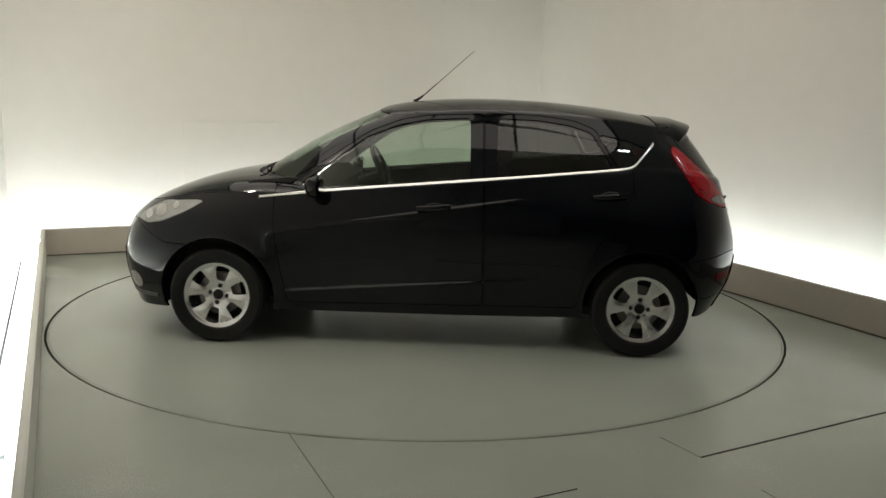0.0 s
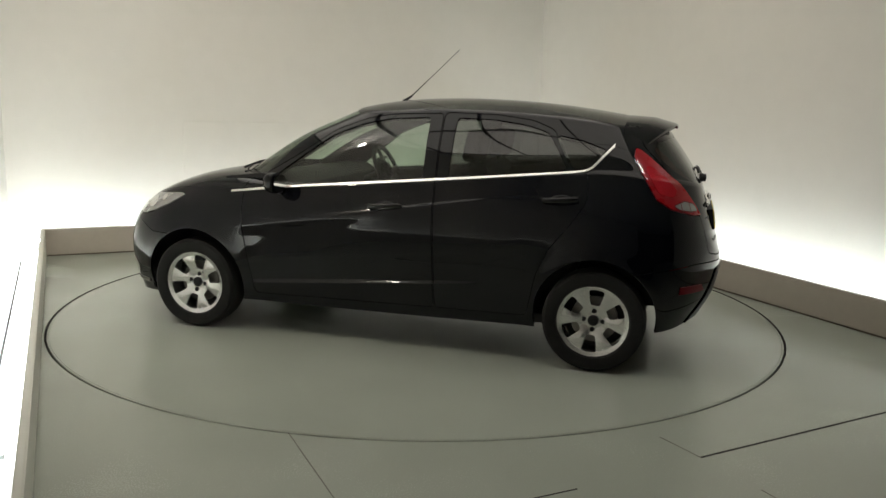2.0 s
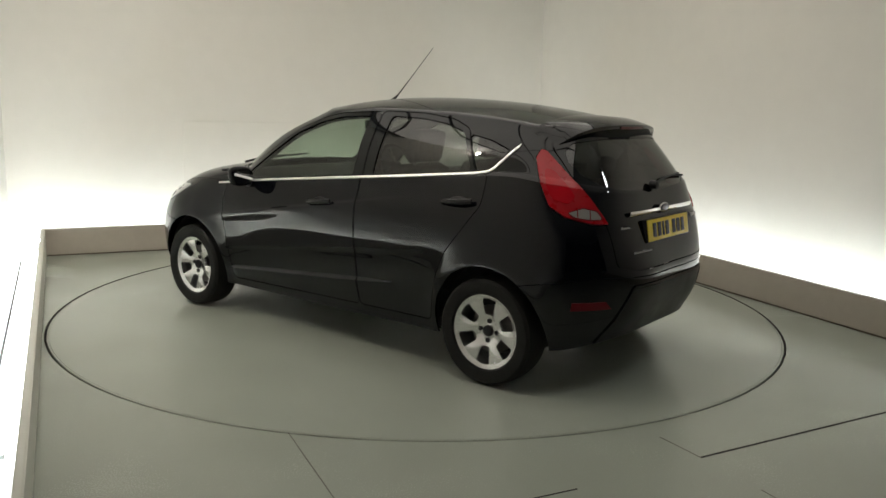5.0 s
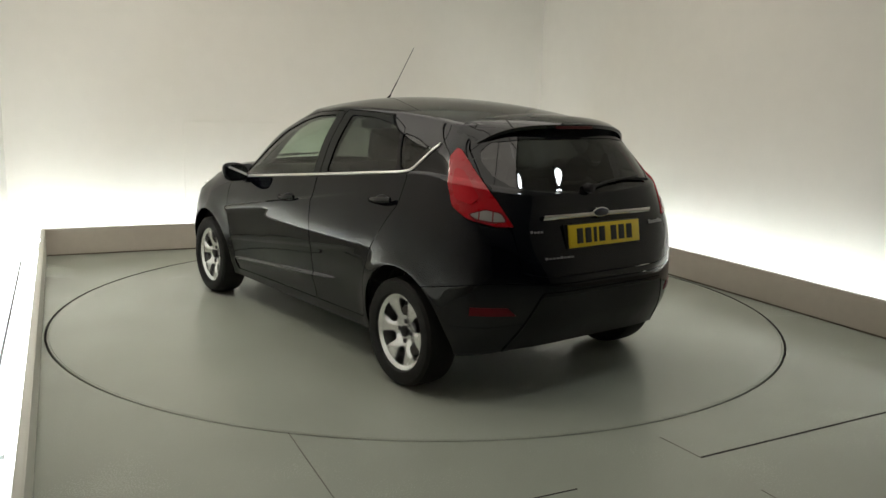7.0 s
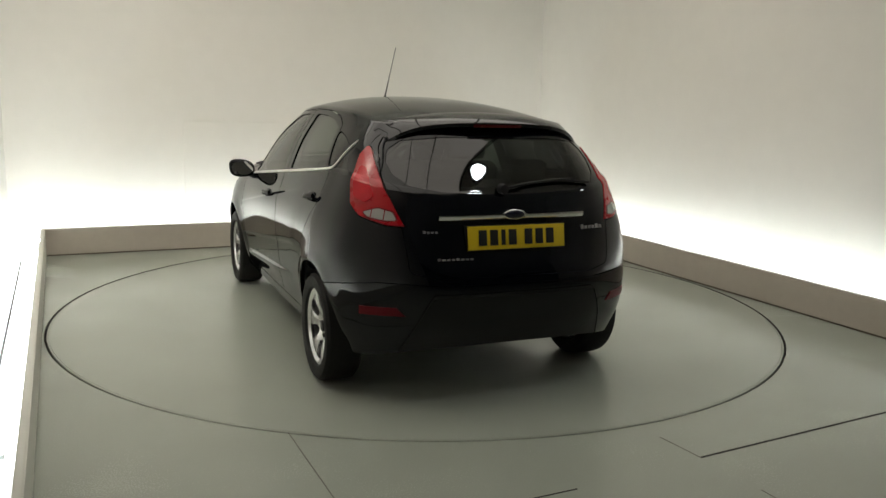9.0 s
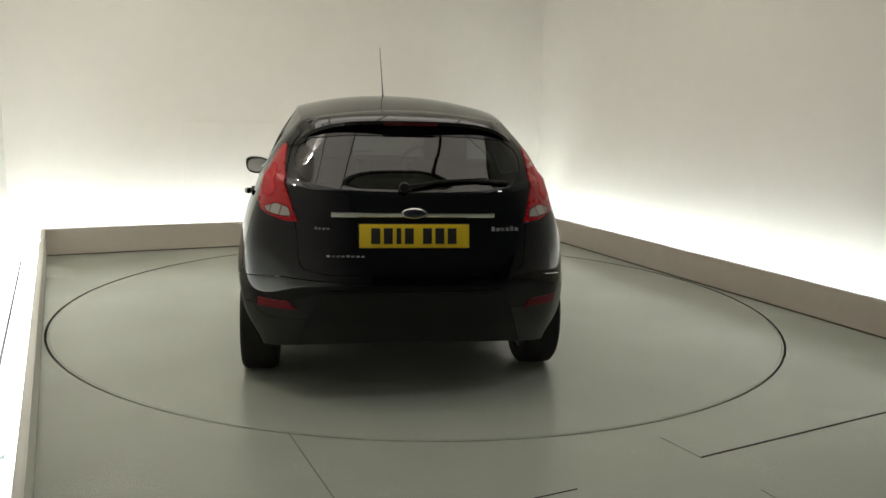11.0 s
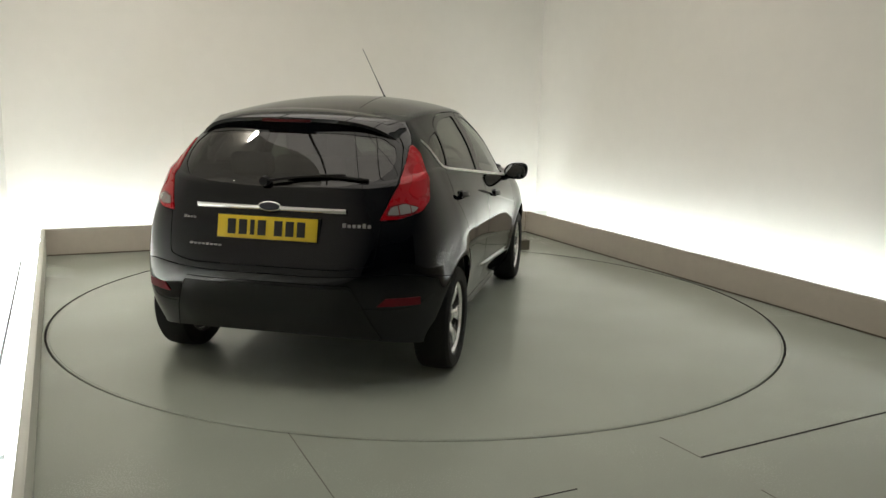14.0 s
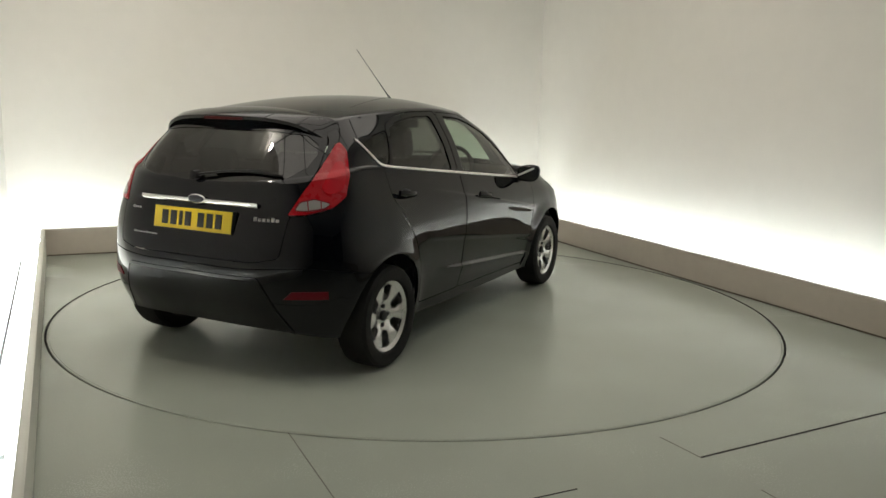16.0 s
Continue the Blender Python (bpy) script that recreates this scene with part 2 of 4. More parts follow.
    m = Matrix(((d.x, nrm.x, 0, base.x), (d.y, nrm.y, 0, base.y), (0, 0, 1, 0), (0, 0, 0, 1)))
    hatch = part("wall_hatch", box_bm(1.56, 0.009, 1.15, (2.42, 0.0045, 0.615), 0.002), M_WALL, smooth=False)
    hatch.matrix_world = m
    tagged(hatch, "flush off-white access panel in the studio wall", "panel", kind="structure")
    # fluorescent tubes in the trough, each behind the lip of its reflector
    for i, off, lip, gap in ((0, 0.13, None, (2.6, -0.38)), (1, 0.475, 0.42, (-0.27, -0.55)), (2, 0.305, 0.24, (-0.38, 5.0))):
        a, b = offset_line(KERB[i], KERB[i + 1], off)
        d = (b - a).normalized()
        length = (b - a).length - sum(gap)
        count = max(1, round(length / 1.25))
        step = length / count
        for k in range(count):
            c = a + d * (gap[0] + (k + .5) * step)
            lamp = new("trough_lamp")
            lamp.matrix_basis = Matrix.Translation((c.x, c.y, 0.03)) @ Matrix.Rotation(math.atan2(d.y, d.x), 4, "Z")
            tagged(lamp, "white fluorescent batten lamp lying in the wall trough", "lamp", group="trough lamps")
            half = step / 2 - 0.004
            part("batten", box_bm(2 * half, 0.05, 0.02, (0, 0, 0.010), 0.004), M_TROUGH, lamp)
            part("tube", tube_bm([(-half, 0, 0.040), (half, 0, 0.040)], 0.011, 8), M_TUBE, lamp)
            if lip:
                cut = 0.27 if i == 1 and k == 0 else 0.0
                part("reflector", box_bm(2 * half - cut, 0.006, 0.150, (cut / 2, lip - off, 0.075), 0.002), M_TROUGH, lamp, "white upright reflector lip")
    # ceiling, and the unseen hall behind the camera, dimness put into its dark walls
    ob = part("ceiling", prism_bm([(-9, -9), (11, -9), (11, 11), (-9, 11)], 3.6, 3.6 + 0.15), M_CEIL, smooth=False)
    tagged(ob, "plain beige hall ceiling", "ceiling", kind="structure")
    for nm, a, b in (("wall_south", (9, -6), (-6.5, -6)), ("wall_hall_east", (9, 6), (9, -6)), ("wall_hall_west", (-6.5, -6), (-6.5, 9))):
        strip_wall(nm, Vector((*a, 0)), Vector((*b, 0)), -0.15, 0.0, 3.6, M_PALE if nm == "wall_hall_west" else M_HALL_DIM, "unseen pale plain hall wall" if nm == "wall_hall_west" else "unseen hall wall, its dimness put into a near-black colour")
    # round flood lamps on short stems under the ceiling, turned to the walls
    for (x, y), aim, rad, strong in FLOODS:
        lamp = new("ceiling_lamp")
        lamp.location = (x, y, 3.6)
        tagged(lamp, "round ceiling flood lamp with a white face on a short stem", "lamp", group="ceiling lamps")
        turn = (Vector(aim) - Vector((x, y, 3.35))).to_track_quat("-Z", "Y").to_matrix().to_4x4()
        head = Matrix.Translation((0, 0, -.25)) @ turn @ Matrix.Rotation(radians(90), 4, "X")
        part("stem", tube_bm([(0, 0, 0), (0, 0, -.20)], .018, 10), M_STEEL, lamp)
        part("housing", lathe_bm([(.0005, .09), (rad * .7, .09), (rad * .8, .06), (rad + .014, 0), (rad + .024, -.01), (rad, -.005)], 40, head), M_STEEL, lamp)
        part("lamp_face", lathe_bm([(.0005, -.002), (rad * .6, -.002), (rad, 0)], 40, head), M_FLOOD if strong else M_FLOOD_SOFT, lamp)
    # luminous ceiling panes between dark bars
    x0, y0, x1, y1 = PANEL
    grid = new("luminous_ceiling")
    tagged(grid, "large translucent ceiling light in a dark bar grid", "ceiling light")
    nx, ny = 4, 4
    for i in range(nx):
        for j in range(ny):
            cx, cy = x0 + (i + .5) * (x1 - x0) / nx, y0 + (j + .5) * (y1 - y0) / ny
            part("pane", box_bm((x1 - x0) / nx - .03, (y1 - y0) / ny - .026, .012, (cx, cy, 3.6 - .02), .002), M_SOFT, grid, smooth=False)
    for i in range(nx + 1):
        part("bar", box_bm(.03, y1 - y0 + .03, .07, (x0 + i * (x1 - x0) / nx, (y0 + y1) / 2, 3.6 - .037), .004), M_STEEL, grid)
    for j in range(ny + 1):
        part("bar", box_bm(x1 - x0 + .03, .026, .06, ((x0 + x1) / 2, y0 + j * (y1 - y0) / ny, 3.6 - .033), .004), M_STEEL, grid)
    # block on the floor
    blk = part("floor_block", box_bm(0.40, 0.16, 0.10, (0, 0, 0.05), 0.004), M_WOOD)
    blk.matrix_world = pose(0.66, 8.12, 0.0, 0, 0, 25.5)
    tagged(blk, "small dark wooden block lying near the corner", "block")
    # the turntable: a painted deck inside a narrow edge band
    table = new("turntable")
    table.location = (*AXIS, 0)
    def disc(r0, r1, name, mat, label=""):
        bm = bmesh.new()
        prof = [(r1, -.05), (r1, -.003), (r1 - .003, 0.0)] + ([(r0 + .0015, 0.0), (r0, -.0015), (r0, -.05)] if r0 else [])
        rings = [[bm.verts.new((r * math.cos(k * 2 * math.pi / n), r * math.sin(k * 2 * math.pi / n), z)) for k in range(n)] for r, z in prof]
        for q, s in zip(rings, rings[1:]):
            for k in range(n):
                bm.faces.new((q[k], q[(k + 1) % n], s[(k + 1) % n], s[k]))
        if not r0:
            bm.faces.new(rings[-1])
        part(name, bm, mat, table, label)
    disc(0, RING - .0122, "deck", M_TABLE)
    disc(RING - .012, RING, "edge_band", M_TABLE)
    return tagged(table, "round grey-beige painted turntable flush with the floor", "turntable")


turntable = build_place()


# ---- the car: one lofted skin, cut into panels ----
# longitudinal guide curves of the left half, from the nose's middle to the tail's middle
GUIDE_SILL = [(1.93, 0, .18), (1.89, .40, .18), (1.73, .66, .18), (1.55, .745, .19), (1.245, .775, .20), (.85, .775, .20), (-.3, .78, .205), (-.95, .78, .215), (-1.245, .775, .22), (-1.62, .69, .235), (-1.77, .45, .275), (-1.805, 0, .285)]
GUIDE_LOW = [(1.99, 0, 0.36), (1.94, 0.42, 0.36), (1.79, 0.67, 0.36), (1.57, 0.8, 0.35), (1.245, 0.835, 0.35), (0.85, 0.806, 0.345), (-0.3, 0.808, 0.355), (-0.95, 0.816, 0.37), (-1.245, 0.838, 0.375), (-1.66, 0.744, 0.4), (-1.83, 0.48, 0.42), (-1.872, 0, 0.43)]
GUIDE_MID = [(2.01, 0, .52), (1.95, .42, .53), (1.79, .68, .54), (1.56, .81, .55), (1.245, .85, .56), (.85, .83, .55), (-.3, .832, .56), (-.95, .846, .575), (-1.245, .855, .585), (-1.655, .764, .595), (-1.845, .50, .60), (-1.895, 0, .60)]
GUIDE_SHOULDER = [(1.96, 0, 0.67), (1.89, 0.42, 0.68), (1.71, 0.67, 0.71), (1.5, 0.785, 0.745), (1.245, 0.825, 0.76), (0.85, 0.832, 0.75), (-0.3, 0.843, 0.78), (-0.95, 0.842, 0.81), (-1.245, 0.832, 0.82), (-1.63, 0.744, 0.82), (-1.79, 0.54, 0.8), (-1.835, 0, 0.79)]
GUIDE_BELT = [(1.87, 0, 0.76), (1.79, 0.4, 0.78), (1.6, 0.62, 0.825), (1.42, 0.7, 0.86), (1.2, 0.755, 0.885), (0.88, 0.785, 0.895), (-0.3, 0.785, 0.995), (-0.95, 0.757, 1.058), (-1.245, 0.728, 1.08), (-1.555, 0.682, 1.05), (-1.722, 0.5, 1.02), (-1.768, 0, 1.0)]
GUIDE_COWL = [(1.1, 0, 1.0), (1.075, 0.35, 0.995), (1.0, 0.53, 0.985), (0.92, 0.61, 0.975), (0.85, 0.675, 0.96), (0.76, 0.735, 0.945), (-0.3, 0.77, 1.012), (-0.95, 0.74, 1.073), (-1.245, 0.708, 1.1), (-1.53, 0.66, 1.08), (-1.703, 0.48, 1.045), (-1.752, 0, 1.025)]
GUIDE_GLASS = [(0.715, 0, 1.23), (0.7, 0.31, 1.225), (0.66, 0.49, 1.215), (0.6, 0.565, 1.205), (0.53, 0.615, 1.195), (0.4, 0.66, 1.185), (-0.3, 0.69, 1.205), (-0.93, 0.672, 1.215), (-1.18, 0.652, 1.22), (-1.435, 0.602, 1.205), (-1.592, 0.44, 1.2), (-1.645, 0, 1.19)]
GUIDE_ROOF = [(0.335, 0, 1.404), (0.325, 0.27, 1.4), (0.29, 0.4, 1.39), (0.24, 0.475, 1.38), (0.15, 0.53, 1.377), (0.02, 0.553, 1.382), (-0.4, 0.568, 1.397), (-0.88, 0.556, 1.38), (-1.12, 0.537, 1.36), (-1.325, 0.515, 1.334), (-1.472, 0.4, 1.344), (-1.52, 0, 1.357)]
SPINE = [(0.36, 1.406), (0.2, 1.438), (0, 1.46), (-0.3, 1.472), (-0.6, 1.467), (-0.9, 1.447), (-1.2, 1.411), (-1.505, 1.359)]


def spline(t, knots, values):
    """A smooth curve through values at the knots (cubic Hermite, knots unevenly spaced)."""
    knots, values = np.asarray(knots, float), np.asarray(values, float)
    if values.ndim == 1:
        values = values[:, None]
    h = np.diff(knots)[:, None]
    s = np.diff(values, axis=0) / h
    m = np.empty_like(values)
    m[1:-1] = (s[:-1] * h[1:] + s[1:] * h[:-1]) / (h[:-1] + h[1:])
    m[0], m[-1] = s[0], s[-1]
    i = np.clip(np.searchsorted(knots, t) - 1, 0, len(knots) - 2)
    x = ((t - knots[i]) / (knots[i + 1] - knots[i]))[:, None]
    hh = h[i]
    return ((1 + 2 * x) * (1 - x) ** 2) * values[i] + x * (1 - x) ** 2 * hh * m[i] + x * x * (3 - 2 * x) * values[i + 1] + x * x * (x - 1) * hh * m[i + 1]


def crown(x):
    k = np.array(SPINE)[::-1]
    return spline(np.clip(x, -1.505, .36), k[:, 0], k[:, 1])[:, 0]


def skin():
    """Vertices (place, normal, along, up) and triangles of the left half's outer skin."""
    nu = 300
    g = np.array(GUIDE_MID)
    steps = np.sqrt((np.diff(g, axis=0) ** 2).sum(1))
    knots = np.concatenate([[0], np.cumsum(steps)])
    # the curves run on past the middle as their mirror image, so that they cross it square
    kk = np.concatenate([[-knots[1]], knots, [2 * knots[-1] - knots[-2]]])
    def run(guide):
        p = np.array(guide, float)
        p = np.vstack([p[1] * (1, -1, 1), p, p[-2] * (1, -1, 1)])
        u = np.linspace(0, knots[-1], nu)
        r = spline(u, kk, p)
        r[0, 1] = r[-1, 1] = 0
        return r
    sill, low, mid, sho, belt, cowl, glass, roof = (run(g) for g in (GUIDE_SILL, GUIDE_LOW, GUIDE_MID, GUIDE_SHOULDER, GUIDE_BELT, GUIDE_COWL, GUIDE_GLASS, GUIDE_ROOF))
    rows = []
    def band(curves, keys, lo, hi, n, last=False):
        v = np.linspace(lo, hi, n + 1)
        if not last:
            v = v[:-1]
        c = np.stack(curves)
        for t in v:
            flat = spline(np.array([t]), keys, c.reshape(len(curves), -1))[0].reshape(-1, 3)
            rows.append((t, flat))
    band([sill, low, mid, sho, belt], [0, 1, 2, 3, 4], 0, 4, 150)
    # bonnet: a gentle crown between wing edge and windscreen foot
    v = np.linspace(4, 5, 21)[:-1]
    wide = np.sqrt(((cowl - belt) ** 2).sum(1))[:, None]
    for t in v:
        a = t - 4
        q = belt * (1 - a) + cowl * a
        q[:, 2:] += wide * 0.115 * 4 * a * (1 - a) * np.array([0.62]) * (1 - 0.25 * a)
        rows.append((t, q))
    band([cowl, glass, roof], [5, 6, 7], 5, 7, 26)
    for t in np.linspace(7, 8, 17):
        a = t - 7
        q = roof.copy()
        q[:, 0] = roof[:, 0] + (np.clip(roof[:, 0], -1.35, .22) - roof[:, 0]) * a * 0.25
        q[:, 1] = roof[:, 1] * (1 - a)
        edge = roof[:, 2]
        q[:, 2] = edge + (crown(q[:, 0]) - edge) * (1 - (1 - a) ** 2.2)
        rows.append((t, q))
    nv = len(rows)
    P = np.stack([r[1] for r in rows])
    V = np.array([r[0] for r in rows])
    # pressed creases: arch flares, the rising waist crease and the ridge low on the doors
    x, z = P[..., 0], P[..., 2]
    flank = np.clip((P[..., 1] - .6) / .1, 0, 1) * np.clip((.95 - z) / .1, 0, 1)
    for cx in (1.2445, -1.2445):
        d = np.hypot(x - cx, z - .295) - .338
        P[..., 1] += flank * .011 * np.exp(-(d / .055) ** 2)
    # sharp waist crease that rises through the door handles
    fade = np.clip((x + 1.30) / .5, 0, 1) * np.clip((.96 - x) / .06, 0, 1)
    w = z - (.820 - .155 * x)
    P[..., 1] += flank * fade * .0075 * np.where(w < 0, np.exp(-(w / .045) ** 2), np.exp(-(w / .010) ** 2))
    # edge below which the doors tuck in, ending over the rear arch
    fade = np.clip((x + .86) / .10, 0, 1) * np.clip((.93 - x) / .10, 0, 1)
    w = z - (.566 - .115 * x)
    P[..., 1] += flank * fade * .0045 * np.where(w > 0, np.exp(-(w / .11) ** 2), np.exp(-(w / .012) ** 2))
    # rib low on the doors, fading rearwards
    fade = np.clip((x + .68) / .5, 0, 1) * np.clip((.86 - x) / .06, 0, 1)
    w = z - (.388 - .082 * x)
    P[..., 1] += flank * fade * .015 * np.where(w < 0, np.exp(-(w / .060) ** 2), np.exp(-(w / .010) ** 2))
    du, dv = np.gradient(P, axis=1), np.gradient(P, axis=0)
    n = np.cross(du, dv)
    ln = np.linalg.norm(n, axis=2, keepdims=True)
    n = n / np.maximum(ln, 1e-9)
    out = np.sign((n * (P - np.array([0, 0, .7]))).sum(2, keepdims=True).mean())
    n *= out
    n[:, (0, -1), 1] = 0
    n[-1, :, 1] = 0
    n /= np.maximum(np.linalg.norm(n, axis=2, keepdims=True), 1e-9)
    u = np.broadcast_to(np.linspace(0, 1, nu)[None, :, None], (nv, nu, 1))
    vv = np.broadcast_to(V[:, None, None], (nv, nu, 1))
    A = np.concatenate([P, n, u, vv], axis=2).reshape(-1, 8)
    i = np.arange(nv * nu).reshape(nv, nu)
    a, b, c, d = i[:-1, :-1].ravel(), i[:-1, 1:].ravel(), i[1:, 1:].ravel(), i[1:, :-1].ravel()
    T = np.concatenate([np.stack([a, b, c], 1), np.stack([a, c, d], 1)])
    if out <= 0:
        T = T[:, ::-1]
    return A, T


def clip(mesh, inside):
    """What remains of a mesh where inside(A) is negative."""
    A, T = mesh
    d = inside(A)
    d = np.where(np.abs(d) < 1e-6, -1e-6, d)
    s = d[T] < 0
    k = s.sum(1)
    keep = [T[k == 3]]
    extra, seen, base = [], {}, len(A)
    def cut(i, j):
        key = (min(i, j), max(i, j))
        if key not in seen:
            i, j = key
            t = d[i] / (d[i] - d[j])
            seen[key] = base + len(extra)
            extra.append(A[i] * (1 - t) + A[j] * t)
        return seen[key]
    new_t = []
    for tri, sg in zip(T[(k == 1) | (k == 2)], s[(k == 1) | (k == 2)]):
        tri, sg = tri.tolist(), sg.tolist()
        one = sg.count(True) == 1
        while sg[0] != one or sg[1] == one:
            tri, sg = tri[1:] + tri[:1], sg[1:] + sg[:1]
        a, b, c = tri
        if one:
            new_t.append((a, cut(a, b), cut(a, c)))
        else:
            p, q = cut(a, b), cut(a, c)
            new_t += [(p, b, c), (p, c, q)]
    if extra:
        A = np.vstack([A, np.array(extra)])
    T = np.vstack([keep[0], np.array(new_t, int).reshape(-1, 3)])
    used, T2 = np.unique(T, return_inverse=True)
    return A[used], T2.reshape(-1, 3)


def polygon(points, a, b):
    """Signed distance to a polygon's edge, negative inside."""
    p = np.stack([a, b], 1)
    v = np.array(points, float)
    best = np.full(len(p), 1e9)
    ins = np.zeros(len(p), bool)
    for q, r in zip(v, np.roll(v, -1, axis=0)):
        e = r - q
        w = p - q
        t = np.clip((w @ e) / (e @ e), 0, 1)
        best = np.minimum(best, ((w - t[:, None] * e) ** 2).sum(1))
        cond = (q[1] > p[:, 1]) != (r[1] > p[:, 1])
        with np.errstate(divide="ignore", invalid="ignore"):
            xx = (r[0] - q[0]) * (p[:, 1] - q[1]) / (r[1] - q[1] if r[1] != q[1] else 1e-12) + q[0]
        ins ^= cond & (p[:, 0] < xx)
    best = np.sqrt(best)
    return np.where(ins, -best, best)


def rounded(points, r, n=5):
    """The polygon with its corners rounded."""
    pts = [Vector(p) for p in points]
    out = []
    for i, p in enumerate(pts):
        a, b = (pts[i - 1] - p), (pts[(i + 1) % len(pts)] - p)
        k = min(r, a.length * 0.45, b.length * 0.45)
        s, e = p + a.normalized() * k, p + b.normalized() * k
        for j in range(n + 1):
            t = j / n
            out.append(tuple(s * (1 - t) ** 2 + p * 2 * t * (1 - t) + e * t * t))
    return out


def flip(mesh):
    A, T = mesh
    A = A.copy()
    A[:, 1] *= -1
    A[:, 4] *= -1
    return A, T[:, ::-1]


def both(mesh):
    A, T = mesh
    B, U = flip(mesh)
    # the halves share their vertices on the middle line
    ids = np.arange(len(A)) + len(A)
    mid = np.abs(A[:, 1]) < 1e-5
    ids[mid] = np.nonzero(mid)[0]
    C, W = np.vstack([A, B]), np.vstack([T, ids[U]])
    used, W2 = np.unique(W, return_inverse=True)
    return C[used], W2.reshape(-1, 3)


def shell(name, mesh, mat, parent, thick=0.012, lift=0.0, label="", back=True):
    """A panel of the skin as a mesh with thickness and turned-in edges."""
    A, T = mesh
    P, N = A[:, :3] + A[:, 3:6] * lift, A[:, 3:6]
    e = np.concatenate([T[:, (0, 1)], T[:, (1, 2)], T[:, (2, 0)]])
    key = np.sort(e, axis=1)
    _, first, count = np.unique(key, axis=0, return_index=True, return_counts=True)
    rim = e[first[count == 1]]
    rim = rim[~((np.abs(A[rim[:, 0], 1]) < 1e-5) & (np.abs(A[rim[:, 1], 1]) < 1e-5))]
    Q = P - N * thick
    nv = len(P)
    verts, norms, faces = [P], [N], [T]
    if back:
        verts.append(Q), norms.append(-N), faces.append(T[:, ::-1] + nv)
        nv *= 2
    if thick and len(rim):
        i, j = rim[:, 0], rim[:, 1]
        quad = np.stack([P[i], Q[i], Q[j], P[j]], 1)
        fn = np.cross(quad[:, 1] - quad[:, 0], quad[:, 3] - quad[:, 0])
        fn /= np.maximum(np.linalg.norm(fn, axis=1, keepdims=True), 1e-9)
        k = np.arange(len(rim)) * 4 + nv
        verts.append(quad.reshape(-1, 3)), norms.append(np.repeat(fn, 4, axis=0))
        faces += [np.stack([k, k + 1, k + 2], 1), np.stack([k, k + 2, k + 3], 1)]
    v, f, nn = np.vstack(verts), np.vstack(faces), np.vstack(norms)
    me = bpy.data.meshes.new(name)
    me.vertices.add(len(v)), me.loops.add(len(f) * 3), me.polygons.add(len(f))
    me.vertices.foreach_set("co", v.astype(np.float32).ravel())
    me.loops.foreach_set("vertex_index", f.astype(np.int32).ravel())
    me.polygons.foreach_set("loop_start", np.arange(0, len(f) * 3, 3, dtype=np.int32))
    me.update(calc_edges=True)
    me.polygons.foreach_set("use_smooth", np.ones(len(f), bool))
    me.normals_split_custom_set_from_vertices(nn.astype(np.float32))
    me.materials.append(mat)
    ob = new(name, me)
    ob.parent = parent
    if label:
        ob["label"] = label
    return ob


AXLE, TRACK_FACE, HUB_Z, TYRE_R = 1.2445, 0.812, 0.283, 0.283
X, Y, Z, NX, UU, VV = 0, 1, 2, 3, 6, 7


def arch(A):
    """Distance outside both wheel openings, negative within."""
    f = np.hypot(A[:, X] - AXLE, (A[:, Z] - HUB_Z - .012)) - 0.338
    r = np.hypot(A[:, X] + AXLE, (A[:, Z] - HUB_Z - .012)) - 0.335
    return np.minimum(f, r)


FRONT_GLASS = [(.77, .945), (.60, 1.075), (.38, 1.235), (.20, 1.306), (.03, 1.341), (-.225, 1.356), (-.235, 1.012), (.17, .975), (.60, .935)]
REAR_GLASS = [(-.385, 1.358), (-.62, 1.352), (-.80, 1.328), (-.93, 1.290), (-1.055, 1.093), (-.70, 1.057), (-.385, 1.027)]
QUARTER_GLASS = [(-.975, 1.278), (-1.12, 1.252), (-1.255, 1.205), (-1.185, 1.125), (-1.15, 1.105), (-1.085, 1.10)]
TAIL_LAMP = [(.75, 1.18), (.795, 1.222), (.83, 1.215), (.97, 1.095), (1.10, .99), (1.225, .868), (1.10, .872), (.90, .905), (.80, .955), (.755, 1.06)]
FRONT_DOOR = [(.905, .93), (.60, 1.105), (.37, 1.265), (.18, 1.338), (.02, 1.366), (-.30, 1.38), (-.312, .95), (-.32, .60), (-.325, .27), (.83, .25), (.865, .45), (.90, .70)]
REAR_DOOR = [(-.308, 1.385), (-.62, 1.380), (-.83, 1.354), (-.955, 1.306), (-1.075, 1.10), (-1.165, 1.085), (-1.175, .93), (-1.09, .80), (-.98, .66), (-.92, .52), (-.87, .275), (-.333, .27), (-.328, .60), (-.32, .95)]
REAR_PANE = [(-.001, 1.275), (.30, 1.272), (.48, 1.255), (.545, 1.21), (.565, 1.16), (.555, 1.10), (.50, 1.052), (.36, 1.026), (.15, 1.013), (-.001, 1.010)]
HEAD_LAMP = [(1.80, .70), (1.755, .745), (1.60, .822), (1.36, .842), (1.32, .835), (1.42, .775), (1.56, .715), (1.68, .685)]


def side_poly(points, r=0.02):
    pts = rounded(points, r)
    return lambda A: polygon(pts, A[:, X], A[:, Z])


def lamp_zone(A):
    pts = rounded(TAIL_LAMP, 0.012)
    d = polygon(pts, -A[:, X] - A[:, Y], A[:, Z])
    return np.where(A[:, X] < -1.2, d, 1.0)


def rear_pane_zone(A):
    d = polygon(REAR_PANE, A[:, Y], A[:, Z])
    return np.where(A[:, X] < -1.3, d, 1.0)


